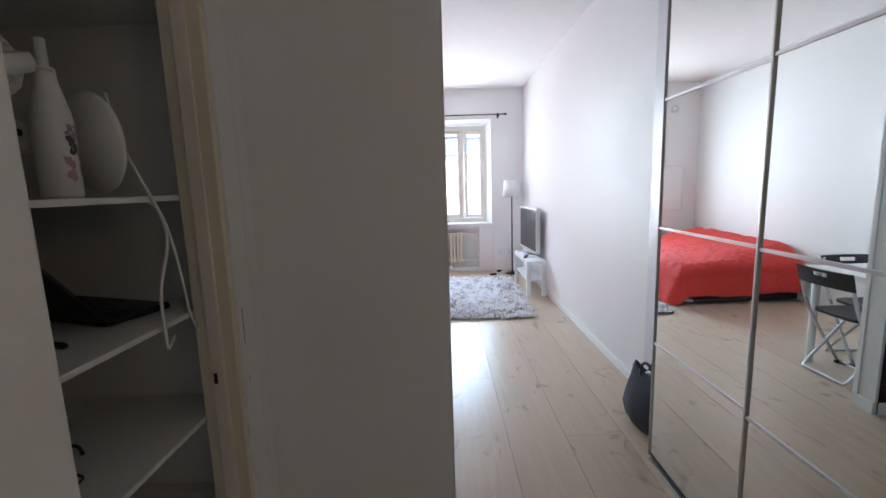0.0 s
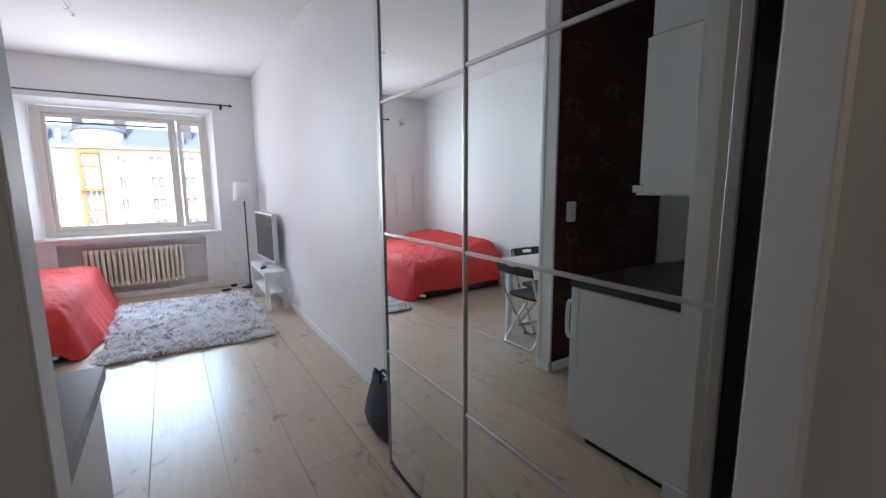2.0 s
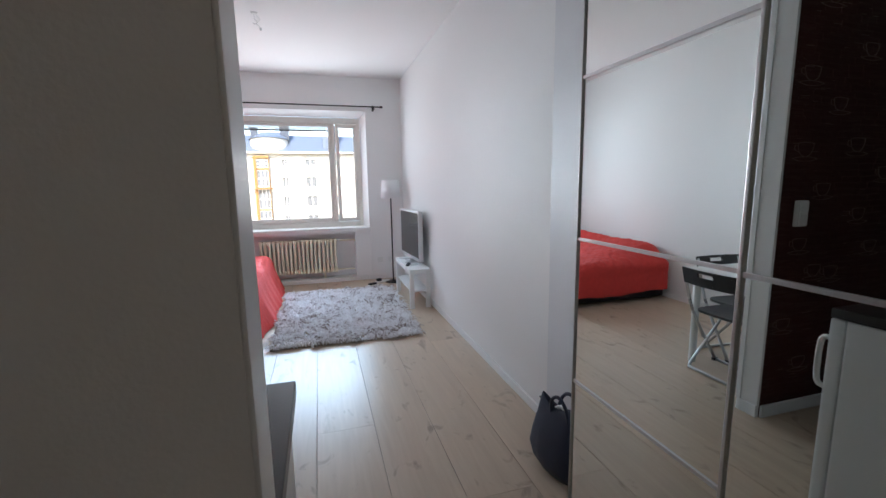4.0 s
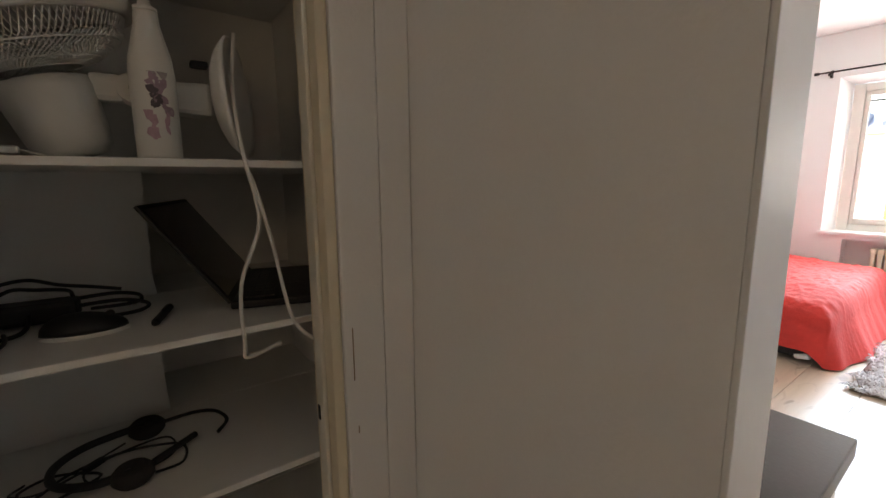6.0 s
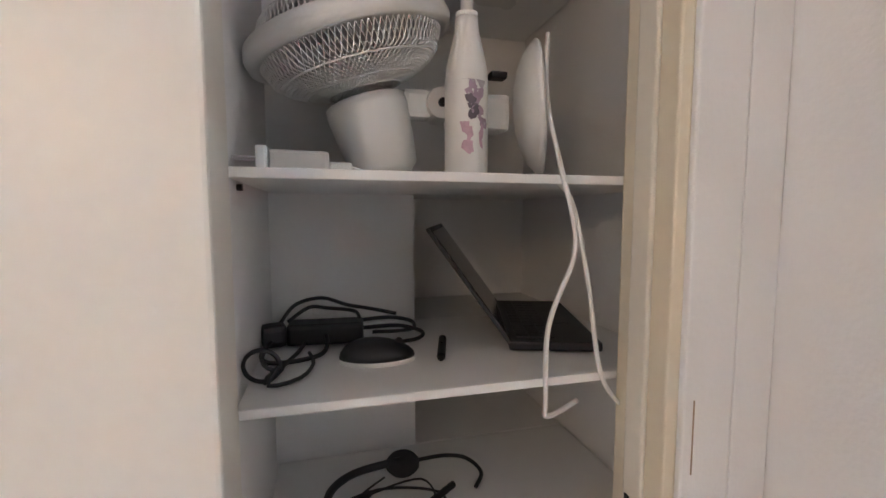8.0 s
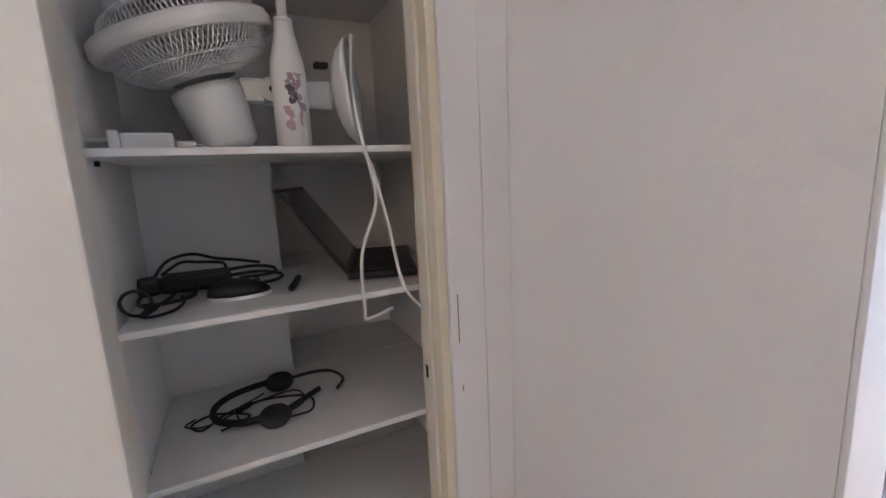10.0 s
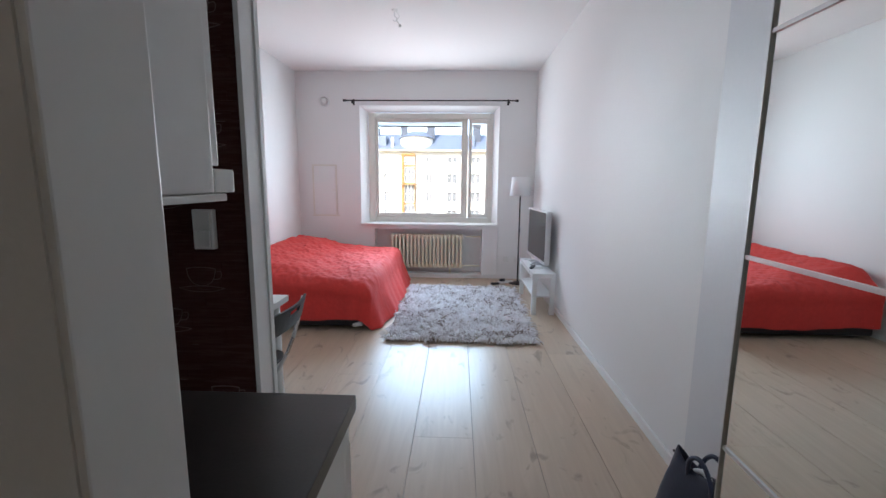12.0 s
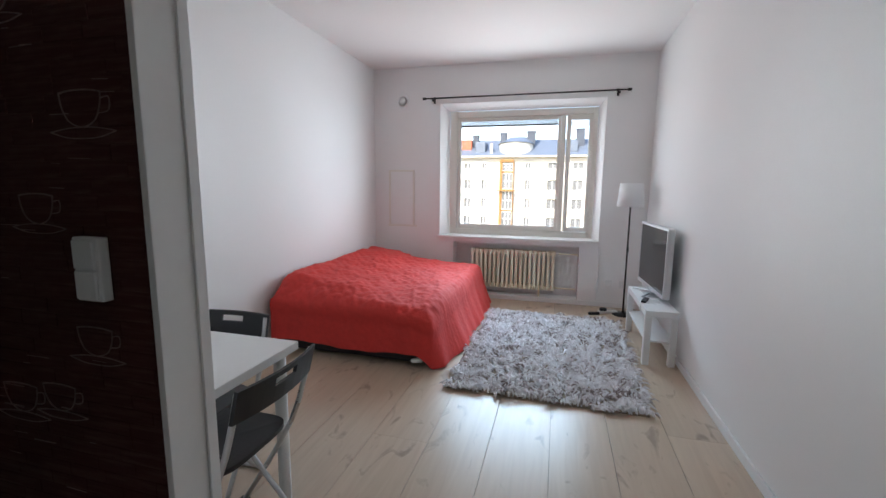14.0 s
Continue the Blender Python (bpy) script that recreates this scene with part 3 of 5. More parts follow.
def curtain_rod():
    c = thing("curtain_rod", "thin black metal curtain rod above the window", "curtain rod")
    y, z = 8.19, 2.490
    part("rod", tube([(0.185, y, z), (2.53, y, z)], 0.009, 10), BLACK_METAL, c, smooth=True)
    for x in (0.175, 2.54):
        part("finial", tube([(x - 0.022, y, z), (x - 0.018, y, z), (x + 0.018, y, z), (x + 0.022, y, z)], [0.008, 0.016, 0.016, 0.008], 10), BLACK_METAL, c)
    for x in (0.285, 2.43):
        part("bracket", boxes([(x - 0.008, x + 0.008, y - 0.008, NY, z - 0.022, z - 0.011), (x - 0.013, x + 0.013, NY - 0.006, NY - 0.0005, z - 0.05, z + 0.03)], 0.002), BLACK_METAL, c)
        part("clamp_knob", lathe([(0, -0.014), (0.014, -0.012), (0.018, 0), (0.014, 0.012), (0, 0.014)], 12, pose(x, y, z - 0.024)), BLACK_METAL, c, smooth=True)


def hatch():
    h = thing("access_hatch", "small white painted access hatch in the wall", "hatch")
    x0, x1, z0, z1 = -0.335, 0.02, 0.90, 1.625
    rows = [(x0, x1, z1 - 0.022, z1), (x0 - 0.012, x1 + 0.03, z0 - 0.012, z0 + 0.012), (x0, x0 + 0.022, z0 + 0.0125, z1 - 0.0225), (x1 - 0.022, x1, z0 + 0.0125, z1 - 0.0225)]
    for a, b, c, d in rows:
        part("frame", box(a, b, NY - 0.014, NY, c, d, 0.003), FRAME, h)
    part("door", box(x0 + 0.025, x1 - 0.025, NY - 0.010, NY - 0.001, z0 + 0.016, z1 - 0.026, 0.003), PAINT, h)
    part("knob", tube([(x1 - 0.05, NY - 0.010, 1.27), (x1 - 0.05, NY - 0.024, 1.27)], 0.008), FRAME, h)


def round_vent():
    v = thing("air_valve", "round white air valve high on the wall", "air vent", at=(-0.135, NY, 2.49))
    m = pose(0, 0, 0, 90, 0, 0)
    part("rim", lathe([(0.078, 0), (0.078, 0.008), (0.062, 0.012), (0.055, 0.006), (0.055, 0)], 28, m), PAINT, v, smooth=True)
    part("disc", lathe([(0, 0.0005), (0.045, 0.004), (0.045, 0.018), (0.02, 0.024), (0, 0.025)], 28, m), PAINT, v, smooth=True)


def outlet(x, z):
    o = thing("wall_outlet", "white double wall outlet above the baseboard", "outlet", at=(x, NY, z), group="outlets by the lamp")
    part("plate", box(-0.04, 0.04, -0.011, -0.0005, -0.04, 0.04, 0.004), WHITE_PLASTIC, o)
    part("socket", lathe([(0.022, 0), (0.022, 0.003), (0.018, 0.003), (0.016, -0.004), (0, -0.004)], 18, pose(0, -0.012, 0, 90, 0, 0)), WHITE_PLASTIC, o)


radiator(), curtain_rod(), hatch(), round_vent(), outlet(2.46, 0.29), outlet(2.62, 0.29)


def ceiling_hook():
    h = thing("ceiling_hook", "bare ceiling hook with loose white lamp wires", "ceiling hook", at=(1.17, 6.2, CZ))
    part("rose", lathe([(0, -0.012), (0.02, -0.012), (0.03, -0.001), (0.03, 0)], 16), WHITE_PLASTIC, h)
    part("hook", tube(smooth_path([(0, 0, -0.01), (0.0, 0, -0.05), (0.02, 0, -0.075), (0.005, 0, -0.095), (-0.015, 0, -0.085)], 5), 0.003, 6), ALU, h)
    part("wire", tube(smooth_path([(0.01, 0, -0.01), (0.04, 0.01, -0.05), (0.015, 0.02, -0.08), (0.03, 0.0, -0.105), (0.045, 0.01, -0.12)], 5), 0.0035, 6), WHITE_PLASTIC, h)
    part("terminal", box(0.035, 0.055, 0.0, 0.02, -0.145, -0.118, 0.003), WHITE_PLASTIC, h)


ceiling_hook()


# unseen lamp added for the hall's warm light, placed to reach the closet
def added_hall_lamp():
    l = thing("wall_lamp", "unseen warm globe lamp added on the hall wall to light the closet", "lamp", at=(2.53, 1.0, 1.75))
    glow = bpy.data.materials.new("lit_opal_glass")
    glow.use_nodes = True
    p = glow.node_tree.nodes["Principled BSDF"]
    p.inputs["Base Color"].default_value = (0.85, 0.8, 0.7, 1)
    p.inputs["Emission Color"].default_value, p.inputs["Emission Strength"].default_value = (1.0, 0.73, 0.46, 1), 0.78
    part("base", lathe([(0, 0), (0.06, 0), (0.06, 0.02), (0.045, 0.032), (0, 0.032)], 24, pose(0, 0, 0, 0, -90, 0)), WHITE_PLASTIC, l)
    bm = bmesh.new()
    bmesh.ops.create_uvsphere(bm, u_segments=24, v_segments=14, radius=0.085, matrix=pose(-0.115, 0, 0))
    part("globe", bm, glow, l, "glowing opal glass globe", smooth=True)


added_hall_lamp()
conduit = thing("cable_conduit", "thin white cable conduit beside the radiator niche", "conduit")
part("tube", tube([(2.335, NY - 0.008, 0.062), (2.335, NY - 0.008, 0.765)], 0.007, 8), PAINT, conduit)


# ---------------------------------------------------------------- table and folding chairs
def table():
    t = thing("dining_table", "small square white table behind the partition", "table", at=(0.425, 4.125, 0))
    w = 0.37
    part("tabletop", box(-w, w, -w, w, 0.705, 0.74, 0.003), LAMINATE, t)
    for sx in (-1, 1):
        for sy in (-1, 1):
            x, y = sx * (w - 0.06), sy * (w - 0.05)
            part("leg", lathe([(0.024, 0.0), (0.026, 0.004), (0.026, 0.704)], 16, pose(x, y, 0)), WHITE_PLASTIC, t, "round white metal leg", smooth=True)


def folding_chair():
    c = thing("folding_chair", "folding chair with black plastic seat and grey steel frame", "chair", group="chairs at the table")
    w = 0.20

    def bent(name, corner, material, label=""):
        part(name, tube(corner, 0.011, 8), material, c, label, smooth=True)
    # long frame: from the top of the back forward to the feet; sitter faces -x
    bent("back_frame", smooth_path([(-0.24, -w, 0.012), (0.02, -w, 0.44), (0.12, -w, 0.76)], 4), CHROME, "grey steel tube")
    bent("back_frame", smooth_path([(-0.24, w, 0.012), (0.02, w, 0.44), (0.12, w, 0.76)], 4), CHROME, "grey steel tube")
    bent("front_bar", [(-0.24, -w, 0.012), (-0.24, w, 0.012)], CHROME)
    r = w - 0.03
    bent("rear_frame", smooth_path([(-0.30, -r, 0.43), (-0.125, -r, 0.22), (0.035, -r, 0.03), (0.06, -r + 0.04, 0.012), (0.06, 0, 0.012), (0.06, r - 0.04, 0.012), (0.035, r, 0.03), (-0.125, r, 0.22), (-0.30, r, 0.43)], 4), CHROME, "grey steel rear leg loop")
    for s in (-1, 1):
        part("foot_cap", box(-0.26, -0.22, s * w - 0.014, s * w + 0.014, 0.0, 0.022, 0.004), BLACK, c)
        part("pivot", tube([(-0.11, s * (w - 0.035), 0.21), (-0.11, s * (w + 0.015), 0.21)], 0.007), ALU, c)
    # seat with rounded corners and a slight dish
    bm = bmesh.new()
    n = 14
    rows = []
    for i in range(n + 1):
        row = []
        for j in range(n + 1):
            u, v = i / n * 2 - 1, j / n * 2 - 1
            k = (abs(u) ** 5 + abs(v) ** 5) ** 0.2 if (u or v) else 1
            m_ = max(abs(u), abs(v))
            s = m_ / k if k else 1
            x, y = u * s * 0.185 - 0.155, v * s * 0.19
            row.append(bm.verts.new((x, y, 0.452 - 0.012 * (1 - u * u) * (1 - v * v) - 0.02 * max(0, -u - 0.7))))
        rows.append(row)
    for i in range(n):
        for j in range(n):
            bm.faces.new((rows[i][j], rows[i + 1][j], rows[i + 1][j + 1], rows[i][j + 1]))
    out = bmesh.ops.extrude_face_region(bm, geom=list(bm.faces))
    bmesh.ops.translate(bm, verts=[g for g in out["geom"] if isinstance(g, bmesh.types.BMVert)], vec=(0, 0, -0.018))
    bmesh.ops.recalc_face_normals(bm, faces=bm.faces)
    part("seat", bm, BLACK, c, "black moulded plastic seat")
    # curved back with a hand slot, in four strips
    bm = bmesh.new()

    def shell(y0, y1, z0, z1):
        cols = []
        m = 8
        for i in range(m + 1):
            y = y0 + (y1 - y0) * i / m
            bow = 0.03 * (1 - (y / 0.215) ** 2)
            col = []
            for z, th in ((z0, 0), (z1, 0), (z1, 0.014), (z0, 0.014)):
                x = 0.075 + (z - 0.60) * 0.26 + bow + th
                col.append(bm.verts.new((x, y, z)))
            cols.append(col)
        for a, b in zip(cols, cols[1:]):
            for q in range(4):
                bm.faces.new((a[q], a[(q + 1) % 4], b[(q + 1) % 4], b[q]))
        bm.faces.new(cols[0][::-1]), bm.faces.new(cols[-1])
    shell(-0.213, 0.213, 0.655, 0.722)
    shell(-0.213, -0.06, 0.722, 0.752)
    shell(0.06, 0.213, 0.722, 0.752)
    shell(-0.213, 0.213, 0.752, 0.772)
    bmesh.ops.recalc_face_normals(bm, faces=bm.faces)
    part("backrest", bm, BLACK, c, "black curved backrest with a hand slot")
    return c


table()
first = folding_chair()
first.matrix_basis = pose(0.795, 4.20, 0, 0, 0, 0)
second = copy_thing(first, pose(0.30, 4.545, 0, 0, 0, 94))


# ---------------------------------------------------------------- bag beside the wardrobe
def bag():
    b = thing("tote_bag", "dark navy leatherette tote standing on the floor by the wardrobe", "bag", at=(2.665, 3.625, 0), turn=10)
    bm = bmesh.new()
    seg, rings = 36, []
    # height, half thickness, half length, shift along the length
    for z, tx, ly, dy in ((0.0, 0.045, 0.10, 0.0), (0.008, 0.058, 0.125, 0.0), (0.05, 0.082, 0.152, 0.0), (0.11, 0.088, 0.160, 0.004), (0.18, 0.074, 0.150, 0.01), (0.25, 0.050, 0.132, 0.016), (0.30, 0.030, 0.118, 0.02), (0.335, 0.016, 0.108, 0.022),
                          (0.33, 0.010, 0.102, 0.022), (0.27, 0.02, 0.10, 0.02)):
        ring = []
        for q in range(seg):
            a = 2 * math.pi * q / seg
            c, d = math.cos(a), math.sin(a)
            g = 1 + 0.10 * noise.noise(Vector((c * 1.7, d * 2.2, z * 8))) + 0.05 * noise.noise(Vector((c * 5, d * 5, z * 14)))
            sag = 0.018 * math.cos(d * 2.4) - 0.012 if z > 0.26 else 0
            ring.append(bm.verts.new((math.copysign(abs(c) ** 0.8, c) * tx * g, math.copysign(abs(d) ** 0.75, d) * ly * g + dy, z - sag)))
        rings.append(ring)
    for a, c in zip(rings, rings[1:]):
        for q in range(seg):
            bm.faces.new((a[q], a[(q + 1) % seg], c[(q + 1) % seg], c[q]))
    bm.faces.new(rings[0][::-1]), bm.faces.new(rings[-1])
    part("body", bm, BAG, b, smooth=True)
    for x, lean in ((-0.02, -0.012), (0.02, 0.018)):
        part("handle", tube(smooth_path([(x, -0.075, 0.27), (x + lean * 0.4, -0.078, 0.33), (x + lean, -0.055, 0.385), (x + lean, -0.015, 0.40), (x + lean, 0.02, 0.375), (x + lean * 0.4, 0.035, 0.33), (x, 0.035, 0.27)], 6), 0.0085, 8), BAG, b, "dark navy carrying strap", smooth=True)
    part("zip_pull", box(-0.004, 0.004, 0.128, 0.150, 0.318, 0.326, 0.002), BLACK_METAL, b)
    part("lining", tube(smooth_path([(0.0, -0.06, 0.315), (0.002, -0.03, 0.335), (0.002, 0.0, 0.335), (0.0, 0.03, 0.315)], 5), 0.010, 8), PAINT, b, "pale lining showing at the opening", smooth=True)


bag()


# ---------------------------------------------------------------- hall closet
S1, S2, S3, S4 = 1.412, 1.163, 0.915, 0.668
for name, r, label in (("wall_closet_pier", (0.2, 0.65, 1.797, 2.053, 0, 2.3), "off-white painted pier in the closet"),
                       ("wall_closet_back", (0.2, 0.44, 2.053, 2.376, 0, 2.3), "off-white painted closet back wall"),
                       ("wall_closet_north", (0.2, 0.983, 2.376, 2.395, 0, 2.3), "off-white painted closet side wall"),
                       ("wall_closet_south", (0.2, 1.006, 1.745, 1.797, 0, 2.3), "off-white painted closet side wall"),
                       ("ceiling_closet", (0.2, 1.05, 1.745, 2.395, 2.3, 2.4), "off-white painted closet ceiling")):
    structure(name, box(*r), PAINT, label, name.split("_")[0])
closet = thing("closet_shelves", "off-white painted shelves inside the hall closet", "shelves")
for z in (S1, S2, S3, S4, 0.38, 1.80):
    bm = box(0.655, 0.98, 1.802, 2.370, z - 0.011, z, 0.0015)
    add_box(bm, 0.442, 0.6525, 2.057, 2.371, z - 0.011, z)
    part("shelf", bm, LAMINATE, closet)
for z in (S1, S2, S3, S4):
    part("shelf_peg", tube([(0.90, 1.797, z - 0.016), (0.90, 1.803, z - 0.016)], 0.004, 8), BLACK_METAL, closet, "small dark shelf peg")

frame_c = thing("door_frame_closet", "cream painted wooden closet door frame with a steel strike", "door frame", kind="structure")
part("jamb", box(0.984, 1.068, 2.252, 2.2695, 0, 2.12, 0.003), CREAM, frame_c, "yellowed cream jamb with worn paint")
part("stop", box(1.012, 1.042, 2.2445, 2.2518, 0, 2.09, 0.003), CREAM_PALE, frame_c, "paler cream door stop")
part("casing", box(1.061, 1.074, 2.270, 2.338, 0, 2.16, 0.003), PAINT, frame_c, "white overpainted casing board")
part("casing", box(1.061, 1.0735, 2.3388, 2.3935, 0, 2.16, 0.0015), PAINT, frame_c, "white overpainted casing board")
for k, (y, z, hgt) in enumerate(((2.283, 1.075, 0.085), (2.287, 0.985, 0.012))):
    part("paint_chip", box(1.0738, 1.0748, y, y + 0.0016, z, z + hgt), SCUFF, frame_c, "brown scuff where the paint has chipped")
part("jamb", box(1.007, 1.062, 1.760, 1.812, 0, 2.12, 0.003), CREAM_DOOR, frame_c)
part("head", box(0.985, 1.068, 1.8125, 2.2515, 2.08, 2.12, 0.004), CREAM_DOOR, frame_c)
part("casing_top", box(1.061, 1.074, 1.745, 2.392, 2.161, 2.23, 0.006), PAINT, frame_c)
part("strike_plate", box(1.018, 1.026, 2.2425, 2.2444, 1.000, 1.024, 0.001), BLACK_METAL, frame_c, "small dark strike plate")
door = thing("door_closet", "plain cream closet door folded fully open against the wall", "door", kind="structure")
part("leaf", box(1.066, 1.098, 1.275, 1.817, 0.02, 2.10, 0.004), CREAM_DOOR, door)
part("latch_bolt", box(1.078, 1.086, 1.262, 1.276, 0.995, 1.012, 0.002), BLACK_METAL, door, "small worn latch bolt")
part("knob", lathe([(0.009, 0), (0.007, 0.012), (0.014, 0.02), (0.013, 0.028), (0, 0.03)], 14, pose(1.098, 1.32, 0.99, 0, 90, 0)), ALU, door, smooth=True)


def bent_tube(name, points, r, mat, parent, label="", seg=6, steps=5):
    return part(name, tube(smooth_path(points, steps), r, seg), mat, parent, label, smooth=True)


# ---------------------------------------------------------------- what lies in the closet
def table_fan():
    f = thing("table_fan", "white table fan lying on its side on the shelf", "fan", at=(0.84, 1.955, S1))
    tilt = pose(0, -0.020, 0.168, 17, 4, 0)
    R = 0.127
    bm = bmesh.new()

    def shell(r, up):
        return 0.012 + up * 0.066 * math.sqrt(max(0.0, 1 - (r / R) ** 2.4))
    for up, inner in ((-1, 0.05), (1, 0.035)):
        for twist in (-0.55, 0.55):
            for k in range(104):
                a = 2 * math.pi * k / 104
                pts = []
                for s in range(6):
                    q = s / 5
                    r = inner + (R - inner) * q
                    b = a + twist * (1 - q)
                    pts.append((r * math.cos(b), r * math.sin(b), shell(r, up)))
                add_tube(bm, pts, 0.0009, 3)
        for r in (inner, 0.075, 0.105):
            add_tube(bm, [(r * math.cos(2 * math.pi * k / 28), r * math.sin(2 * math.pi * k / 28), shell(r, up)) for k in range(28)], 0.0013, 3, True)
    bmesh.ops.transform(bm, matrix=tilt, verts=bm.verts)
    part("guard", bm, WHITE_PLASTIC, f, "white wire mesh guard")["kind"] = "stuff"
    part("guard_rim", lathe([(R - 0.004, 0.0), (R + 0.008, 0.0), (R + 0.011, 0.012), (R + 0.008, 0.024), (R - 0.004, 0.026), (R - 0.004, 0.0)], 48, tilt), WHITE_PLASTIC, f, smooth=True)
    part("guard_hub", lathe([(0, 0.082), (0.03, 0.081), (0.037, 0.076), (0.037, 0.072), (0, 0.072)], 24, tilt), WHITE_PLASTIC, f)
    bm = bmesh.new()
    for k in range(3):
        a0 = k * 2.094
        rows = []
        for i in range(6):
            r = 0.02 + 0.088 * i / 5
            w = 0.25 + 0.35 * math.sin(math.pi * (i + 1) / 7)
            rows.append([bm.verts.new((r * math.cos(a0 + s * w), r * math.sin(a0 + s * w), 0.012 + s * 0.018)) for s in (-1, -0.3, 0.4, 1)])
        for a, b in zip(rows, rows[1:]):
            for q in range(3):
                bm.faces.new((a[q], a[q + 1], b[q + 1], b[q]))
    bmesh.ops.solidify(bm, geom=list(bm.faces), thickness=0.002)
    bmesh.ops.transform(bm, matrix=tilt, verts=bm.verts)
    part("blade_set", bm, WHITE_PLASTIC, f, "three white fan blades", smooth=True)
    motor = pose(0, 0.026, 0.0, 16, -2, 0)
    part("motor_housing", lathe([(0, 0.006), (0.036, 0.006), (0.046, 0.016), (0.050, 0.04), (0.056, 0.095), (0.055, 0.108), (0.03, 0.114), (0, 0.114)], 30, motor), WHITE_PLASTIC, f, smooth=True)
    part("knuckle", box(-0.016, 0.016, 0.045, 0.085, 0.085, 0.125, 0.008), WHITE_PLASTIC, f)
    part("knuckle", tube([(-0.02, 0.097, 0.105), (0.026, 0.097, 0.105)], 0.021, 16), WHITE_PLASTIC, f)
    part("screw", tube([(0.026, 0.097, 0.105), (0.031, 0.097, 0.105)], 0.006, 10), BLACK, f)
    bm = box(-0.021, 0.021, 0.11, 0.198, -0.021, 0.021, 0.006)
    for v in bm.verts:
        v.co.z = v.co.z * (1 + 2.6 * (v.co.y - 0.11)) + 0.098
        v.co.x *= 1 + 2.0 * (v.co.y - 0.11)
    part("neck", bm, WHITE_PLASTIC, f)
    part("base", lathe([(0, 0.0), (0.03, 0.002), (0.056, 0.008), (0.076, 0.017), (0.088, 0.028), (0.094, 0.034), (0.092, 0.038), (0.085, 0.033), (0.070, 0.021), (0.05, 0.012), (0, 0.006)], 40, pose(0.02, 0.204, 0.099, -86, 0, -23)), WHITE_PLASTIC, f, "round white domed foot standing on edge", smooth=True)
    part("switch", box(-0.01, 0.01, 0.175, 0.20, 0.15, 0.16, 0.003, ), BLACK, f)
    bent_tube("cable", [(0.075, 0.228, 0.19), (0.10, 0.215, 0.10), (0.14, 0.215, 0.005), (0.155, 0.222, -0.05), (0.155, 0.224, -0.10), (0.152, 0.195, -0.18), (0.152, 0.193, -0.27), (0.152, 0.196, -0.292), (0.13, 0.25, -0.288)], 0.0033, WHITE_PLASTIC, f, "white hanging mains cable")
    bent_tube("cable", [(0.11, 0.216, 0.0), (0.15, 0.222, -0.03), (0.16, 0.24, -0.12), (0.16, 0.262, -0.24), (0.15, 0.30, -0.29)], 0.003, WHITE_PLASTIC, f)


def bottle():
    b = thing("bottle", "white plastic bottle with a faded purple flower print", "bottle", at=(0.905, 2.074, S1))
    part("body", lathe([(0, 0.001), (0.025, 0.001), (0.028, 0.006), (0.028, 0.118), (0.026, 0.14), (0.020, 0.165), (0.0155, 0.185), (0.0145, 0.20), (0, 0.20)], 28), WHITE_PLASTIC, b, smooth=True)
    part("cap", lathe([(0.0145, 0.2005), (0.0145, 0.206), (0.008, 0.208), (0.008, 0.25), (0, 0.25)], 18), WHITE_PLASTIC, b, smooth=True)
    purple = material("purple_print", (0.36, 0.26, 0.33), 0.5, vary=0.25, scale=60, grain=200, bump=0)
    dark = material("dark_print", (0.10, 0.08, 0.10), 0.5, vary=0.3, scale=60, bump=0)
    rng = random.Random(3)
    pink = material("pink_print", (0.52, 0.34, 0.42), 0.5, vary=0.25, scale=60, grain=200, bump=0)
    grey = material("grey_print", (0.40, 0.36, 0.39), 0.5, vary=0.25, scale=60, grain=200, bump=0)
    for k in range(34):
        q = rng.random()
        z = 0.034 + 0.112 * q
        a = math.radians(-8 + 12 * q + rng.gauss(0, 15))
        w, h = rng.uniform(0.10, 0.34), rng.uniform(0.004, 0.013)
        mat = pink if q < 0.28 else (grey if q > 0.72 else (dark if rng.random() < 0.45 else purple))
        lean = rng.uniform(-0.9, 0.9)
        bm = bmesh.new()
        front = []
        for t in range(10):
            c, d = math.cos(t * math.pi / 5), math.sin(t * math.pi / 5)
            r = rng.uniform(0.6, 1.15)
            p, zz = a + w * r * c + lean * 0.12 * d, z + h * r * d
            rad = 0.02815 + 0.00002 * k
            front.append(bm.verts.new((rad * math.cos(p), rad * math.sin(p), min(zz, 0.117) if q < 0.7 else min(zz, 0.118))))
        bm.faces.new(front)
        part("flower_print", bm, mat, b)


def charger():
    c = thing("phone_charger", "white plug charger with a coiled cable", "charger", at=(0.915, 1.868, S1), turn=4)
    c.scale = (1.35, 1.35, 0.95)
    part("body", box(-0.014, 0.014, -0.024, 0.024, 0.0, 0.026, 0.004), WHITE_PLASTIC, c)
    part("cap", box(-0.016, 0.016, -0.034, -0.0245, 0.0, 0.030, 0.003), WHITE_PLASTIC, c)
    for s in (-1, 1):
        part("pin", tube([(s * 0.008, -0.034, 0.016), (s * 0.008, -0.052, 0.016)], 0.002), ALU, c)
    part("plug", box(-0.006, 0.006, 0.0245, 0.044, 0.005, 0.015, 0.002), WHITE_PLASTIC, c)
    bent_tube("cable", [(0, 0.044, 0.010), (-0.02, 0.06, 0.004), (-0.06, 0.03, 0.003), (-0.07, -0.03, 0.003), (-0.03, -0.06, 0.003), (0.01, -0.068, 0.003), (-0.04, -0.08, 0.006), (-0.08, -0.03, 0.004)], 0.0018, WHITE_PLASTIC, c)


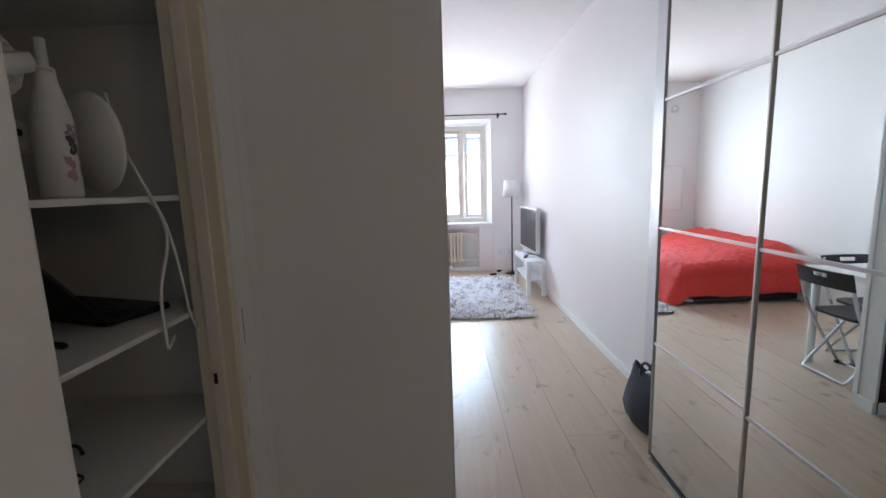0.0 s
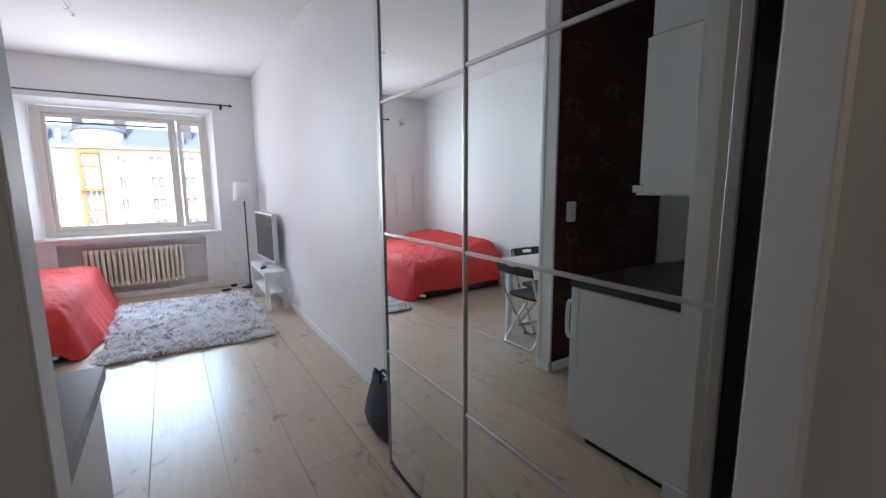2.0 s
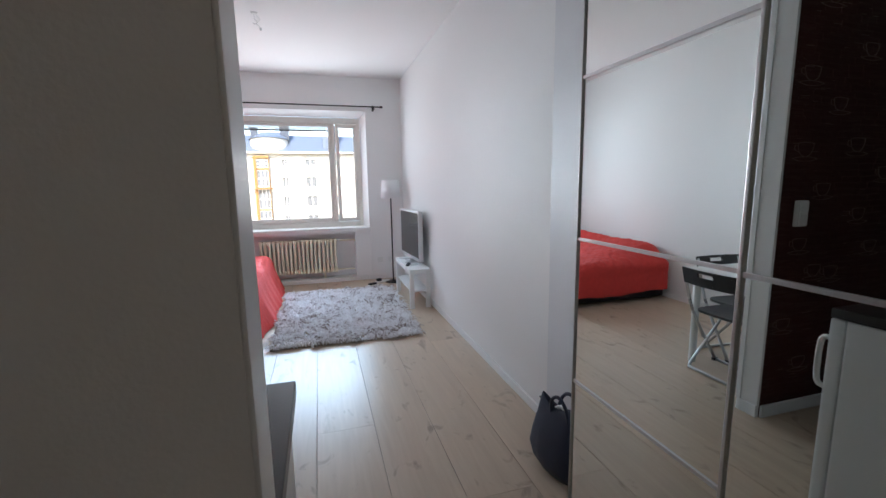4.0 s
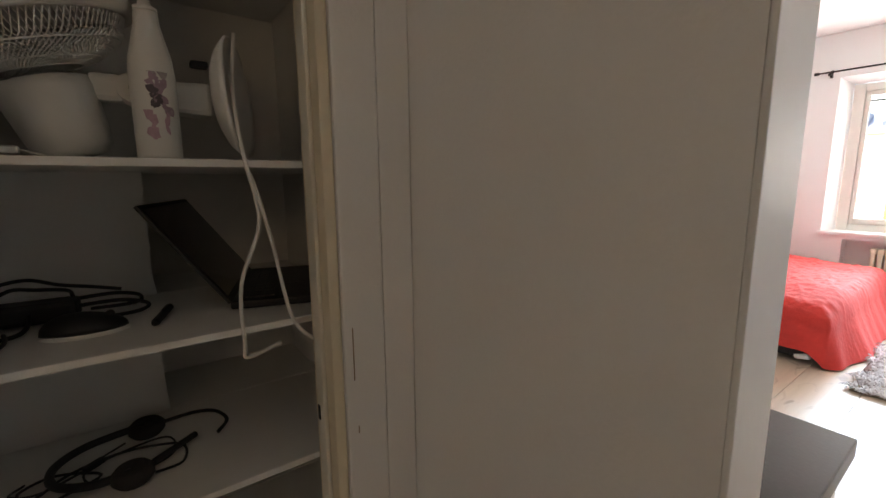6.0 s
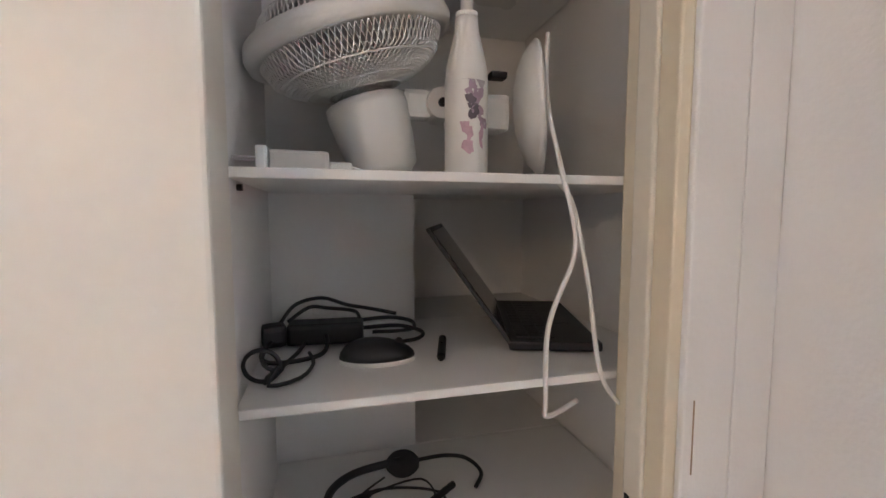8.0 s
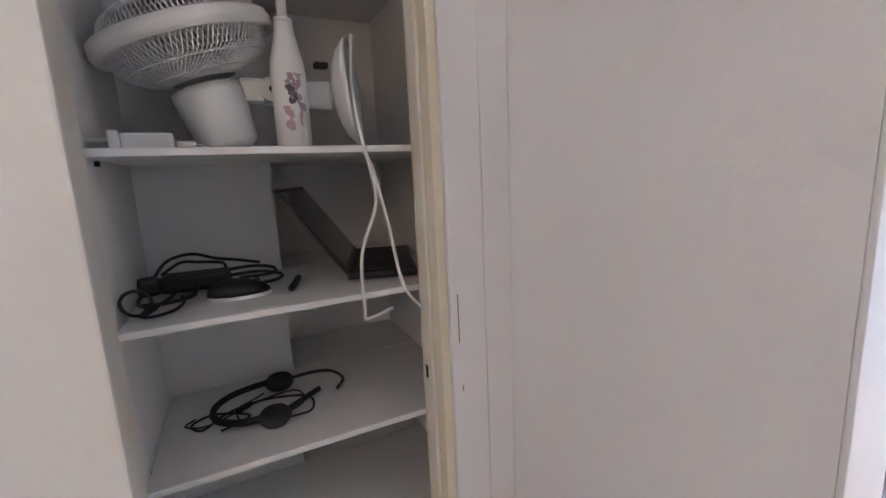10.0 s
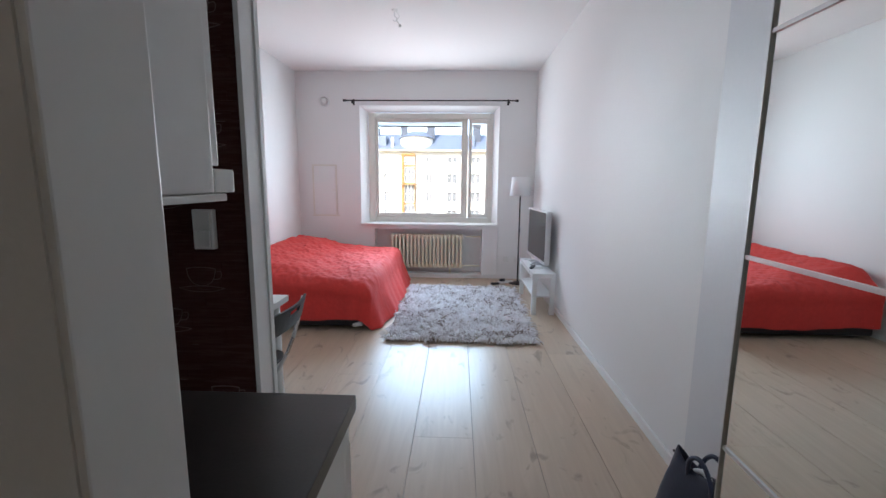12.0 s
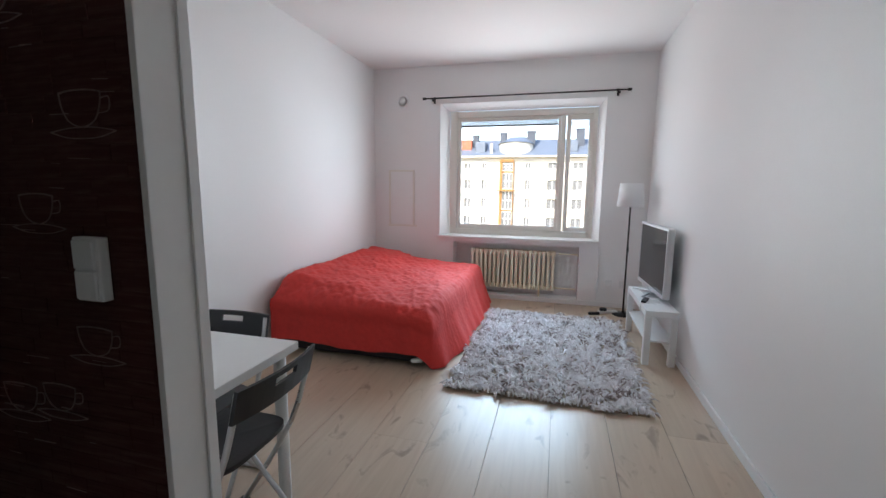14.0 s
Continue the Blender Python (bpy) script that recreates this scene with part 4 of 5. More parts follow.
def laptop():
    l = thing("laptop", "open dark grey laptop standing sideways on the shelf", "laptop", at=(0.735, 2.197, S2), turn=-18)
    dark = material("laptop_shell", (0.035, 0.035, 0.037), 0.5, metal=0.3, vary=0.08, bump=0.02)
    part("base", box(-0.15, 0.15, 0.0, 0.135, 0.002, 0.016, 0.004), BLACK, l)
    kb = material("laptop_keys", (0.018, 0.018, 0.02), 0.55, vary=0.1, bump=0)
    part("keyboard", boxes([(-0.132 + 0.022 * i, -0.113 + 0.022 * i, 0.012 + 0.02 * j, 0.029 + 0.02 * j, 0.016, 0.018) for i in range(12) for j in range(3)]), kb, l)["kind"] = "stuff"
    part("touchpad", box(-0.04, 0.04, 0.08, 0.112, 0.016, 0.0168), dark, l)
    lid = part("lid", box(-0.15, 0.15, 0.0, 0.006, 0.0, 0.207, 0.002), dark, l, "dark grey lid leaning back")
    lid.matrix_basis = pose(0, -0.002, 0.012, 36, 0, 0)
    part("screen", box(-0.142, 0.142, 0.0062, 0.0068, 0.012, 0.198), SCREEN, lid)


def mouse():
    m = thing("computer_mouse", "flat black computer mouse with a pale rim", "mouse", at=(0.862, 1.960, S2), turn=-4)
    bm = bmesh.new()
    bmesh.ops.create_uvsphere(bm, u_segments=24, v_segments=12, radius=1)
    for v in bm.verts:
        v.co = Vector((v.co.x * 0.030, v.co.y * 0.052, 0.006 + max(0, v.co.z) * 0.026 * (1 - 0.2 * v.co.y)))
    part("shell", bm, BLACK, m, smooth=True)
    part("rim", lathe([(0, 0.0), (0.99, 0.0), (1.0, 0.25), (0.97, 0.5), (0, 0.5)], 24, Matrix.Diagonal((0.031, 0.053, 0.012, 1))), WHITE_PLASTIC, m)
    part("scroll_wheel", tube([(-0.004, 0.03, 0.024), (0.004, 0.03, 0.024)], 0.006, 12), GREY_FABRIC, m)


def adapter():
    a = thing("power_adapter", "black laptop power adapter wrapped in its cable", "power adapter", at=(0.765, 1.892, S2), turn=-4)
    part("brick", box(-0.024, 0.024, -0.058, 0.056, 0.004, 0.036, 0.007), BLACK, a)
    part("plug", box(-0.018, 0.018, -0.018, 0.018, 0.0, 0.034, 0.009, pose(0.005, -0.078, 0.002, 0, 0, 20)), BLACK, a)
    part("label_sticker", box(-0.004, 0.001, -0.026, 0.012, 0.038, 0.052, 0.001, pose(-0.03, 0, 0.0, 0, -12, 0)), SHEET, a, "white paper tag on the cable")
    bent_tube("cable", [(-0.02, 0.05, 0.03), (-0.03, 0.10, 0.03), (-0.02, 0.135, 0.024), (0.0, 0.13, 0.016), (-0.002, 0.07, 0.014)], 0.0032, BLACK, a)
    bent_tube("cable", [(0.0, 0.05, 0.022), (-0.005, 0.11, 0.022), (0.01, 0.148, 0.014), (0.03, 0.135, 0.008), (0.034, 0.08, 0.006), (0.028, 0.05, 0.010)], 0.0032, BLACK, a)
    bent_tube("cable", [(-0.01, -0.07, 0.034), (-0.028, -0.05, 0.058), (-0.034, -0.01, 0.066), (-0.03, 0.03, 0.054), (-0.028, 0.07, 0.046), (-0.03, 0.11, 0.036)], 0.003, BLACK, a)
    bent_tube("cable", [(-0.012, -0.06, 0.034), (-0.03, -0.03, 0.052), (-0.028, 0.0, 0.050), (-0.02, 0.04, 0.046), (0.0, 0.05, 0.040)], 0.003, BLACK, a)
    bent_tube("cable", [(0.02, -0.078, 0.014), (0.055, -0.085, 0.006), (0.085, -0.072, 0.004), (0.088, -0.04, 0.004), (0.07, -0.005, 0.005), (0.05, 0.004, 0.012), (0.02, 0.0, 0.02)], 0.0032, BLACK, a)
    bent_tube("cable", [(0.02, -0.03, 0.010), (0.055, -0.036, 0.006), (0.09, -0.044, 0.005), (0.115, -0.049, 0.005)], 0.003, BLACK, a)
    part("connector", tube([(0.115, -0.049, 0.0055), (0.15, -0.056, 0.0055), (0.162, -0.058, 0.0055)], [0.0052, 0.0052, 0.0028], 8), BLACK, a, "slim black power connector")
    coil = [(0.165 + 0.004 * math.sin(k * 0.66), -0.060 + 0.020 * math.cos(k * 0.66), 0.027 + 0.020 * math.sin(k * 0.66)) for k in range(20)]
    bent_tube("cable", [(0.03, -0.082, 0.010), (0.10, -0.075, 0.012), (0.15, -0.052, 0.016)] + coil + [(0.172, -0.052, 0.006), (0.15, -0.02, 0.004), (0.10, -0.01, 0.004), (0.06, -0.02, 0.006)], 0.0026, BLACK, a, steps=3)


def pen():
    p = thing("pen", "short black pen lying on the shelf", "pen", at=(0.848, 2.056, S2 + 0.0065), turn=-16)
    part("barrel", tube([(0.05, 0, 0), (0.043, 0, 0), (-0.043, 0, 0), (-0.048, 0, 0)], [0.004, 0.006, 0.006, 0.004], 10), BLACK, p)
    part("clip", box(-0.03, 0.0, -0.0015, 0.0015, 0.006, 0.008), BLACK_METAL, p)


def headset():
    h = thing("headset", "black wired headset with a boom microphone", "headset", at=(0.81, 2.0, S3), turn=0)
    bent_tube("headband", [(-0.075, 0.01, 0.02), (-0.06, -0.07, 0.018), (-0.02, -0.11, 0.016), (0.03, -0.105, 0.014), (0.062, -0.06, 0.014), (0.068, -0.01, 0.018)], 0.0065, BLACK, h, "black plastic headband", 8)
    for x, y in ((-0.075, 0.014), (0.068, -0.008)):
        part("ear_cushion", lathe([(0.0, 0.0), (0.022, 0.0), (0.029, 0.008), (0.029, 0.018), (0.022, 0.026), (0.010, 0.022), (0, 0.022)], 22, pose(x, y, 0.001)), GREY_FABRIC, h, "black foam ear cushion", smooth=True)
    bent_tube("microphone_boom", [(-0.075, 0.04, 0.016), (-0.07, 0.09, 0.02), (-0.055, 0.125, 0.018), (-0.02, 0.14, 0.012), (0.01, 0.12, 0.008)], 0.0035, BLACK, h)
    part("microphone", tube([(0.045, 0.02, 0.010), (0.0, 0.085, 0.012)], 0.0055, 8), BLACK, h)
    bent_tube("cable", [(0.068, 0.02, 0.004), (0.06, 0.06, 0.003), (0.0, 0.06, 0.003), (-0.03, -0.02, 0.003), (-0.01, -0.09, 0.004), (0.03, -0.13, 0.003), (0.0, -0.15, 0.003), (-0.02, -0.11, 0.003), (0.02, -0.05, 0.003), (0.05, -0.10, 0.003)], 0.0022, BLACK, h)
    bent_tube("cable", [(-0.06, -0.02, 0.003), (-0.01, -0.07, 0.004), (0.04, -0.06, 0.003), (0.05, 0.0, 0.003), (0.02, 0.05, 0.003), (-0.04, 0.04, 0.003), (-0.02, -0.04, 0.006), (0.02, -0.12, 0.004), (0.0, -0.16, 0.003), (-0.02, -0.145, 0.003)], 0.0018, BLACK, h)
    part("volume_control", box(-0.006, 0.006, -0.016, 0.016, 0.003, 0.012, 0.003, pose(-0.01, -0.06, 0, 0, 0, 40)), BLACK, h)


table_fan(), bottle(), charger(), laptop(), mouse(), adapter(), pen(), headset()


# ---------------------------------------------------------------- the dark wall covering of the kitchenette
def brown_tile_material():
    m = bpy.data.materials.new("dark_brown_tile")
    m.use_nodes = True
    n, l = m.node_tree.nodes, m.node_tree.links
    p = n["Principled BSDF"]
    co, info = n.new("ShaderNodeTexCoord"), n.new("ShaderNodeObjectInfo")
    mp = n.new("ShaderNodeMapping")
    mp.inputs["Scale"].default_value = (6, 6, 60)
    l.new(co.outputs["Object"], mp.inputs[0])
    st = n.new("ShaderNodeTexNoise")
    st.inputs["Scale"].default_value, st.inputs["Detail"].default_value = 1.6, 5
    l.new(mp.outputs[0], st.inputs[0])
    ramp = n.new("ShaderNodeValToRGB")
    ramp.color_ramp.elements[0].position, ramp.color_ramp.elements[0].color = 0.45, (0.062, 0.017, 0.014, 1)
    ramp.color_ramp.elements[1].position, ramp.color_ramp.elements[1].color = 0.80, (0.095, 0.050, 0.045, 1)
    l.new(st.outputs[0], ramp.inputs[0]), l.new(ramp.outputs[0], p.inputs["Base Color"])
    p.inputs["Roughness"].default_value = 0.7
    p.inputs["Specular IOR Level"].default_value = 0.2
    b = n.new("ShaderNodeBump")
    b.inputs["Strength"].default_value, b.inputs["Distance"].default_value = 0.3, 0.002
    l.new(st.outputs[0], b.inputs["Height"]), l.new(b.outputs[0], p.inputs["Normal"])
    return m


def kitchen_wall_covering():
    tile_mat = brown_tile_material()
    cover = thing("wall_covering", "dark brown relief covering with faint coffee cup drawings", "wall covering", kind="structure")
    part("backing", box(-0.338, 0.984, 3.697, 3.704, 0.0, CZ), tile_mat, cover)
    rng = random.Random(11)
    shared, joined = {}, bmesh.new()
    z, picked = 0.004, 0
    while z < CZ - 0.03:
        hgt = 0.036
        x = -0.338 - rng.uniform(0, 0.14)
        while x < 0.984:
            ln = rng.choice((0.12, 0.16, 0.20))
            a, b = max(x, -0.337), min(x + ln, 0.983)
            dep = rng.choice((0.0015, 0.002, 0.0026))
            if b - a > 0.012:
                if 0.45 < a and b - a > ln - 0.001 and 0.85 < z < 2.35 and picked < 290:
                    key = (ln, dep)
                    if key not in shared:
                        bm = box(0, ln - 0.0016, -dep, 0, 0, hgt - 0.0018, 0.0012)
                        me = bpy.data.meshes.new("strip_tile")
                        bm.to_mesh(me), bm.free()
                        me.materials.append(tile_mat)
                        shared[key] = me
                    ob = new("strip_tile", shared[key])
                    ob.location, ob.parent = (a, 3.697, z), cover
                    picked += 1
                else:
                    vs = [joined.verts.new(c) for c in ((a, 3.697, z), (b - 0.0016, 3.697, z), (b - 0.0016, 3.697, z + hgt - 0.0018), (a, 3.697, z + hgt - 0.0018),
                                                        (a + 0.001, 3.697 - dep, z + 0.001), (b - 0.0026, 3.697 - dep, z + 0.001), (b - 0.0026, 3.697 - dep, z + hgt - 0.0028), (a + 0.001, 3.697 - dep, z + hgt - 0.0028))]
                    joined.faces.new(vs[4:])
                    for k in range(4):
                        joined.faces.new((vs[k], vs[(k + 1) % 4], vs[4 + (k + 1) % 4], vs[4 + k]))
            x += ln
        z += hgt
    rest = part("strip_tile_rest", joined, tile_mat, cover)
    rest["kind"] = "stuff"
    ink = material("pale_print", (0.17, 0.11, 0.10), 0.6, vary=0.6, scale=30, grain=90, bump=0)

    def cup(x, z, s):
        bm = bmesh.new()
        y = 3.6938
        lines = [[(-0.5, 0.32), (-0.2, 0.36), (0.2, 0.36), (0.5, 0.32)],
                 [(-0.5, 0.32), (-0.45, 0.05), (-0.3, -0.18), (0.0, -0.28), (0.3, -0.18), (0.45, 0.05), (0.5, 0.32)],
                 [(0.48, 0.2), (0.68, 0.22), (0.66, 0.0), (0.4, -0.05)],
                 [(-0.8, -0.36), (-0.4, -0.46), (0.0, -0.48), (0.4, -0.46), (0.8, -0.36)],
                 [(-0.8, -0.36), (-0.3, -0.29), (0.3, -0.29), (0.8, -0.36)]]
        for k, ln in enumerate(lines):
            add_tube(bm, smooth_path([(x + a * s, y, z + b * s) for a, b in ln], 5), 0.0016 if k else 0.0022, 4)
        part("cup_drawing", bm, ink, cover, "faint pale line drawing of a cup")
    rng = random.Random(5)
    spots = [(0.80, 1.02, 0.10), (0.83, 1.55, 0.11), (0.66, 1.33, 0.10), (0.52, 0.84, 0.11), (0.66, 0.86, 0.10), (0.86, 0.55, 0.10), (0.84, 1.95, 0.11), (0.60, 1.80, 0.10),
             (0.34, 1.18, 0.10), (0.42, 1.58, 0.11), (0.74, 2.35, 0.11), (0.40, 2.1, 0.10), (0.20, 0.98, 0.10), (0.16, 1.42, 0.10), (0.70, 0.30, 0.10), (0.0, 1.2, 0.10), (0.88, 2.6, 0.10), (0.1, 1.9, 0.10)]
    for x, z, s in spots:
        cup(x, z, s * 1.1)
    bm = bmesh.new()
    for k in range(170):
        x, z, ln = rng.uniform(-0.2, 0.9), rng.uniform(0.2, 2.8), rng.uniform(0.02, 0.08)
        add_tube(bm, [(x, 3.6940, z), (x + ln, 3.6940, z + rng.uniform(-0.002, 0.002))], rng.uniform(0.0007, 0.0014), 4)
    part("print_stroke", bm, ink, cover, "faint pale dashes")["kind"] = "stuff"


kitchen_wall_covering()


# ---------------------------------------------------------------- outside: street and the house opposite
GROUND = material("asphalt_street", (0.055, 0.055, 0.055), 0.9, vary=0.2, scale=0.3, grain=4, bump=0.1)
bm = bmesh.new()
bm.faces.new([bm.verts.new(c) for c in ((-900, 9.2, -13), (900, 9.2, -13), (900, 1500, -13), (-900, 1500, -13))])
structure("ground", bm, GROUND, "grey asphalt street far below the window", "ground")


def house():
    wall_m = material("pale_render", (0.62, 0.57, 0.48), 0.9, vary=0.06, scale=0.4, grain=6, bump=0.1)
    yellow = material("yellow_render", (0.33, 0.165, 0.045), 0.85, vary=0.08, scale=0.6, bump=0.05)
    roof_m = material("grey_sheet_roof", (0.13, 0.155, 0.195), 0.5, metal=0.1, vary=0.2, scale=0.5, grain=3, bump=0.05)
    red_m = material("red_brick_gable", (0.42, 0.13, 0.07), 0.9, vary=0.15, scale=1, bump=0.1)
    pane_m = material("far_window_glass", (0.15, 0.155, 0.16), 0.2, vary=0.2, scale=0.7, bump=0)
    Y = 73.0
    h = thing("apartment_building", "pale rendered apartment house with a yellow stair bay across the street", "building", at=(0, Y, 0))
    part("wall", box(-40, 40, 0.5, 14, -13, 6.7), wall_m, h)
    part("ground_floor_wall", box(-40, 40, 0.3, 0.5, -13, -9.6), wall_m, h)
    cols = [(-25.5, 1.0), (-21.5, 1.0), (-17.5, 1.0), (-13.0, 1.0), (-10.2, 0.7), (-3.1, 0.75), (0.75, 1.5), (4.6, 1.5), (8.6, 1.0), (12.5, 1.0), (16.5, 1.5), (21, 1.0)]
    rows = [5.1, 2.05, -0.95, -3.95, -6.95]
    # rendered front with real openings, strip by strip
    bm = bmesh.new()
    xs = [-40]
    for x, w in cols:
        xs += [x - w / 2, x + w / 2]
    xs += [40]
    for k in range(0, len(xs), 2):
        add_box(bm, xs[k], xs[k + 1], 0.1, 0.5, -9.6, 6.7)
    for x, w in cols:
        zs = [-9.6]
        for z in sorted(rows):
            hh = 1.0 if z > 4 else 1.65
            zs += [z - hh / 2, z + hh / 2]
        zs += [6.7]
        for k in range(0, len(zs), 2):
            add_box(bm, x - w / 2, x + w / 2, 0.1, 0.5, zs[k], zs[k + 1])
    part("facade", bm, wall_m, h, "pale cream rendered facade")
    trim_m = TRIM
    for x, w in cols:
        for z in rows:
            hh = 1.0 if z > 4 else 1.65
            win = part("window", box(x - w / 2 + 0.004, x + w / 2 - 0.004, 0.36, 0.40, z - hh / 2 + 0.004, z + hh / 2 - 0.004), pane_m, h)
            bars = [(x - 0.05, x + 0.05, z - hh / 2 + 0.07, z + hh / 2 - 0.07), (x - w / 2 + 0.01, x + w / 2 - 0.01, z + hh / 2 - 0.07, z + hh / 2 - 0.005), (x - w / 2 + 0.01, x + w / 2 - 0.01, z - hh / 2 + 0.005, z - hh / 2 + 0.07)]
            fr = bmesh.new()
            for r in bars:
                add_box(fr, r[0], r[1], 0.31, 0.358, r[2], r[3])
            part("frame", fr, trim_m, win)
    # yellow stair bay
    bx0, bx1 = -7.55, -5.35
    part("bay", boxes([(bx0, bx0 + 0.42, -0.5, 0.098, -9.6, 6.1), (bx1 - 0.10, bx1, -0.5, 0.098, -9.6, 6.1), (bx0 + 0.42, bx1 - 0.10, -0.5, 0.098, 5.75, 6.1)]), yellow, h, "yellow rendered stair bay")
    for z0, z1 in ((4.35, 5.45), (1.45, 3.9), (-1.9, 1.0), (-4.6, -2.3), (-7.6, -5.2)):
        w = part("bay_window", box(bx0 + 0.43, bx1 - 0.11, -0.22, -0.15, z0, z1), pane_m, h)
        fr = bmesh.new()
        for k in range(4):
            xx = bx0 + 0.43 + (bx1 - bx0 - 0.54) * k / 3
            add_box(fr, xx - 0.05, xx + 0.05, -0.3, -0.222, z0, z1)
        for k in range(3):
            zz = z0 + (z1 - z0) * k / 2
            add_box(fr, bx0 + 0.43, bx1 - 0.11, -0.31, -0.301, zz - 0.05, zz + 0.05)
        part("frame", fr, trim_m, w)
    for z in (4.1, 1.22, -2.1, -4.9):
        part("spandrel", box(bx0 + 0.422, bx1 - 0.102, -0.4, 0.097, z - 0.12, z + 0.13), yellow, h)
    part("balcony_slab", box(bx0 - 0.55, bx1 + 0.5, -0.9, -0.41, 1.04, 1.2), yellow, h)
    # roof
    bm = bmesh.new()
    for x0, x1 in ((-40, 40),):
        pr = [(-0.5, 6.7), (5.0, 9.7), (9.0, 9.7), (14.5, 6.7)]
        a = [bm.verts.new((x0, y, z)) for y, z in pr]
        b = [bm.verts.new((x1, y, z)) for y, z in pr]
        for k in range(4):
            bm.faces.new((a[k], a[(k + 1) % 4], b[(k + 1) % 4], b[k]))
        bm.faces.new(a[::-1]), bm.faces.new(b)
    roof = part("roof", bm, roof_m, h, "grey sheet metal mansard roof")
    part("eaves", box(-40, 40, -0.7, 0.099, 6.45, 6.69), wall_m, h)
    part("firewall", box(-17.6, -12.7, 1.6, 12, 6.71, 9.5), red_m, roof, "red brick gable strip")
    dark_m = material("dark_chimney_sheet", (0.06, 0.07, 0.09), 0.6, vary=0.2, scale=1, bump=0.05)
    for x, w, top in ((-12.2, 0.9, 10.2), (-7.5, 1.0, 10.5), (-2.95, 1.3, 10.7), (4.8, 1.3, 10.9), (13.5, 1.2, 10.6), (-21, 1.0, 10.4), (20, 1.2, 10.4)):
        part("chimney", boxes([(x - w / 2, x + w / 2, 2.4, 3.8, 7.6, top), (x - w / 2 - 0.1, x + w / 2 + 0.1, 2.3, 3.9, top + 0.001, top + 0.16)]), dark_m, roof, "dark sheet-clad chimney")
    # bowed attic storey with its own low roof
    bm = bmesh.new()
    n = 18
    lower, upper = [], []
    for k in range(n + 1):
        t = math.pi * k / n
        x, y = -5.3 - 2.75 * math.cos(t), 2.2 - 2.5 * math.sin(t)
        lower.append(bm.verts.new((x, y, 6.9)))
        upper.append(bm.verts.new((x, y, 8.55 + 0.35 * math.sin(t))))
    for k in range(n):
        bm.faces.new((lower[k], lower[k + 1], upper[k + 1], upper[k]))
    part("gable", bm, wall_m, roof, "pale bowed attic wall")
    bm = bmesh.new()
    rim, top = [], []
    for k in range(n + 1):
        t = math.pi * k / n
        rim.append(bm.verts.new((-5.3 - 2.95 * math.cos(t), 2.2 - 2.75 * math.sin(t), 8.56 + 0.35 * math.sin(t))))
        top.append(bm.verts.new((-5.1 - 1.6 * math.cos(t), 4.2 - 1.2 * math.sin(t), 10.0)))
    for k in range(n):
        bm.faces.new((rim[k], rim[k + 1], top[k + 1], top[k]))
    bm.faces.new(top)
    part("bow_roof", bm, roof_m, roof, "curved grey sheet roof over the bow")
    part("flue", box(-9.35, -8.95, 0.4, 0.9, 6.8, 8.7), wall_m, roof, "slim white flue")
    for x in (-11.0, 3.6, 9.5, 17):
        part("dormer", box(x - 0.8, x + 0.8, 0.6, 3.4, 7.3, 9.0, 0.08), roof_m, roof)


house()


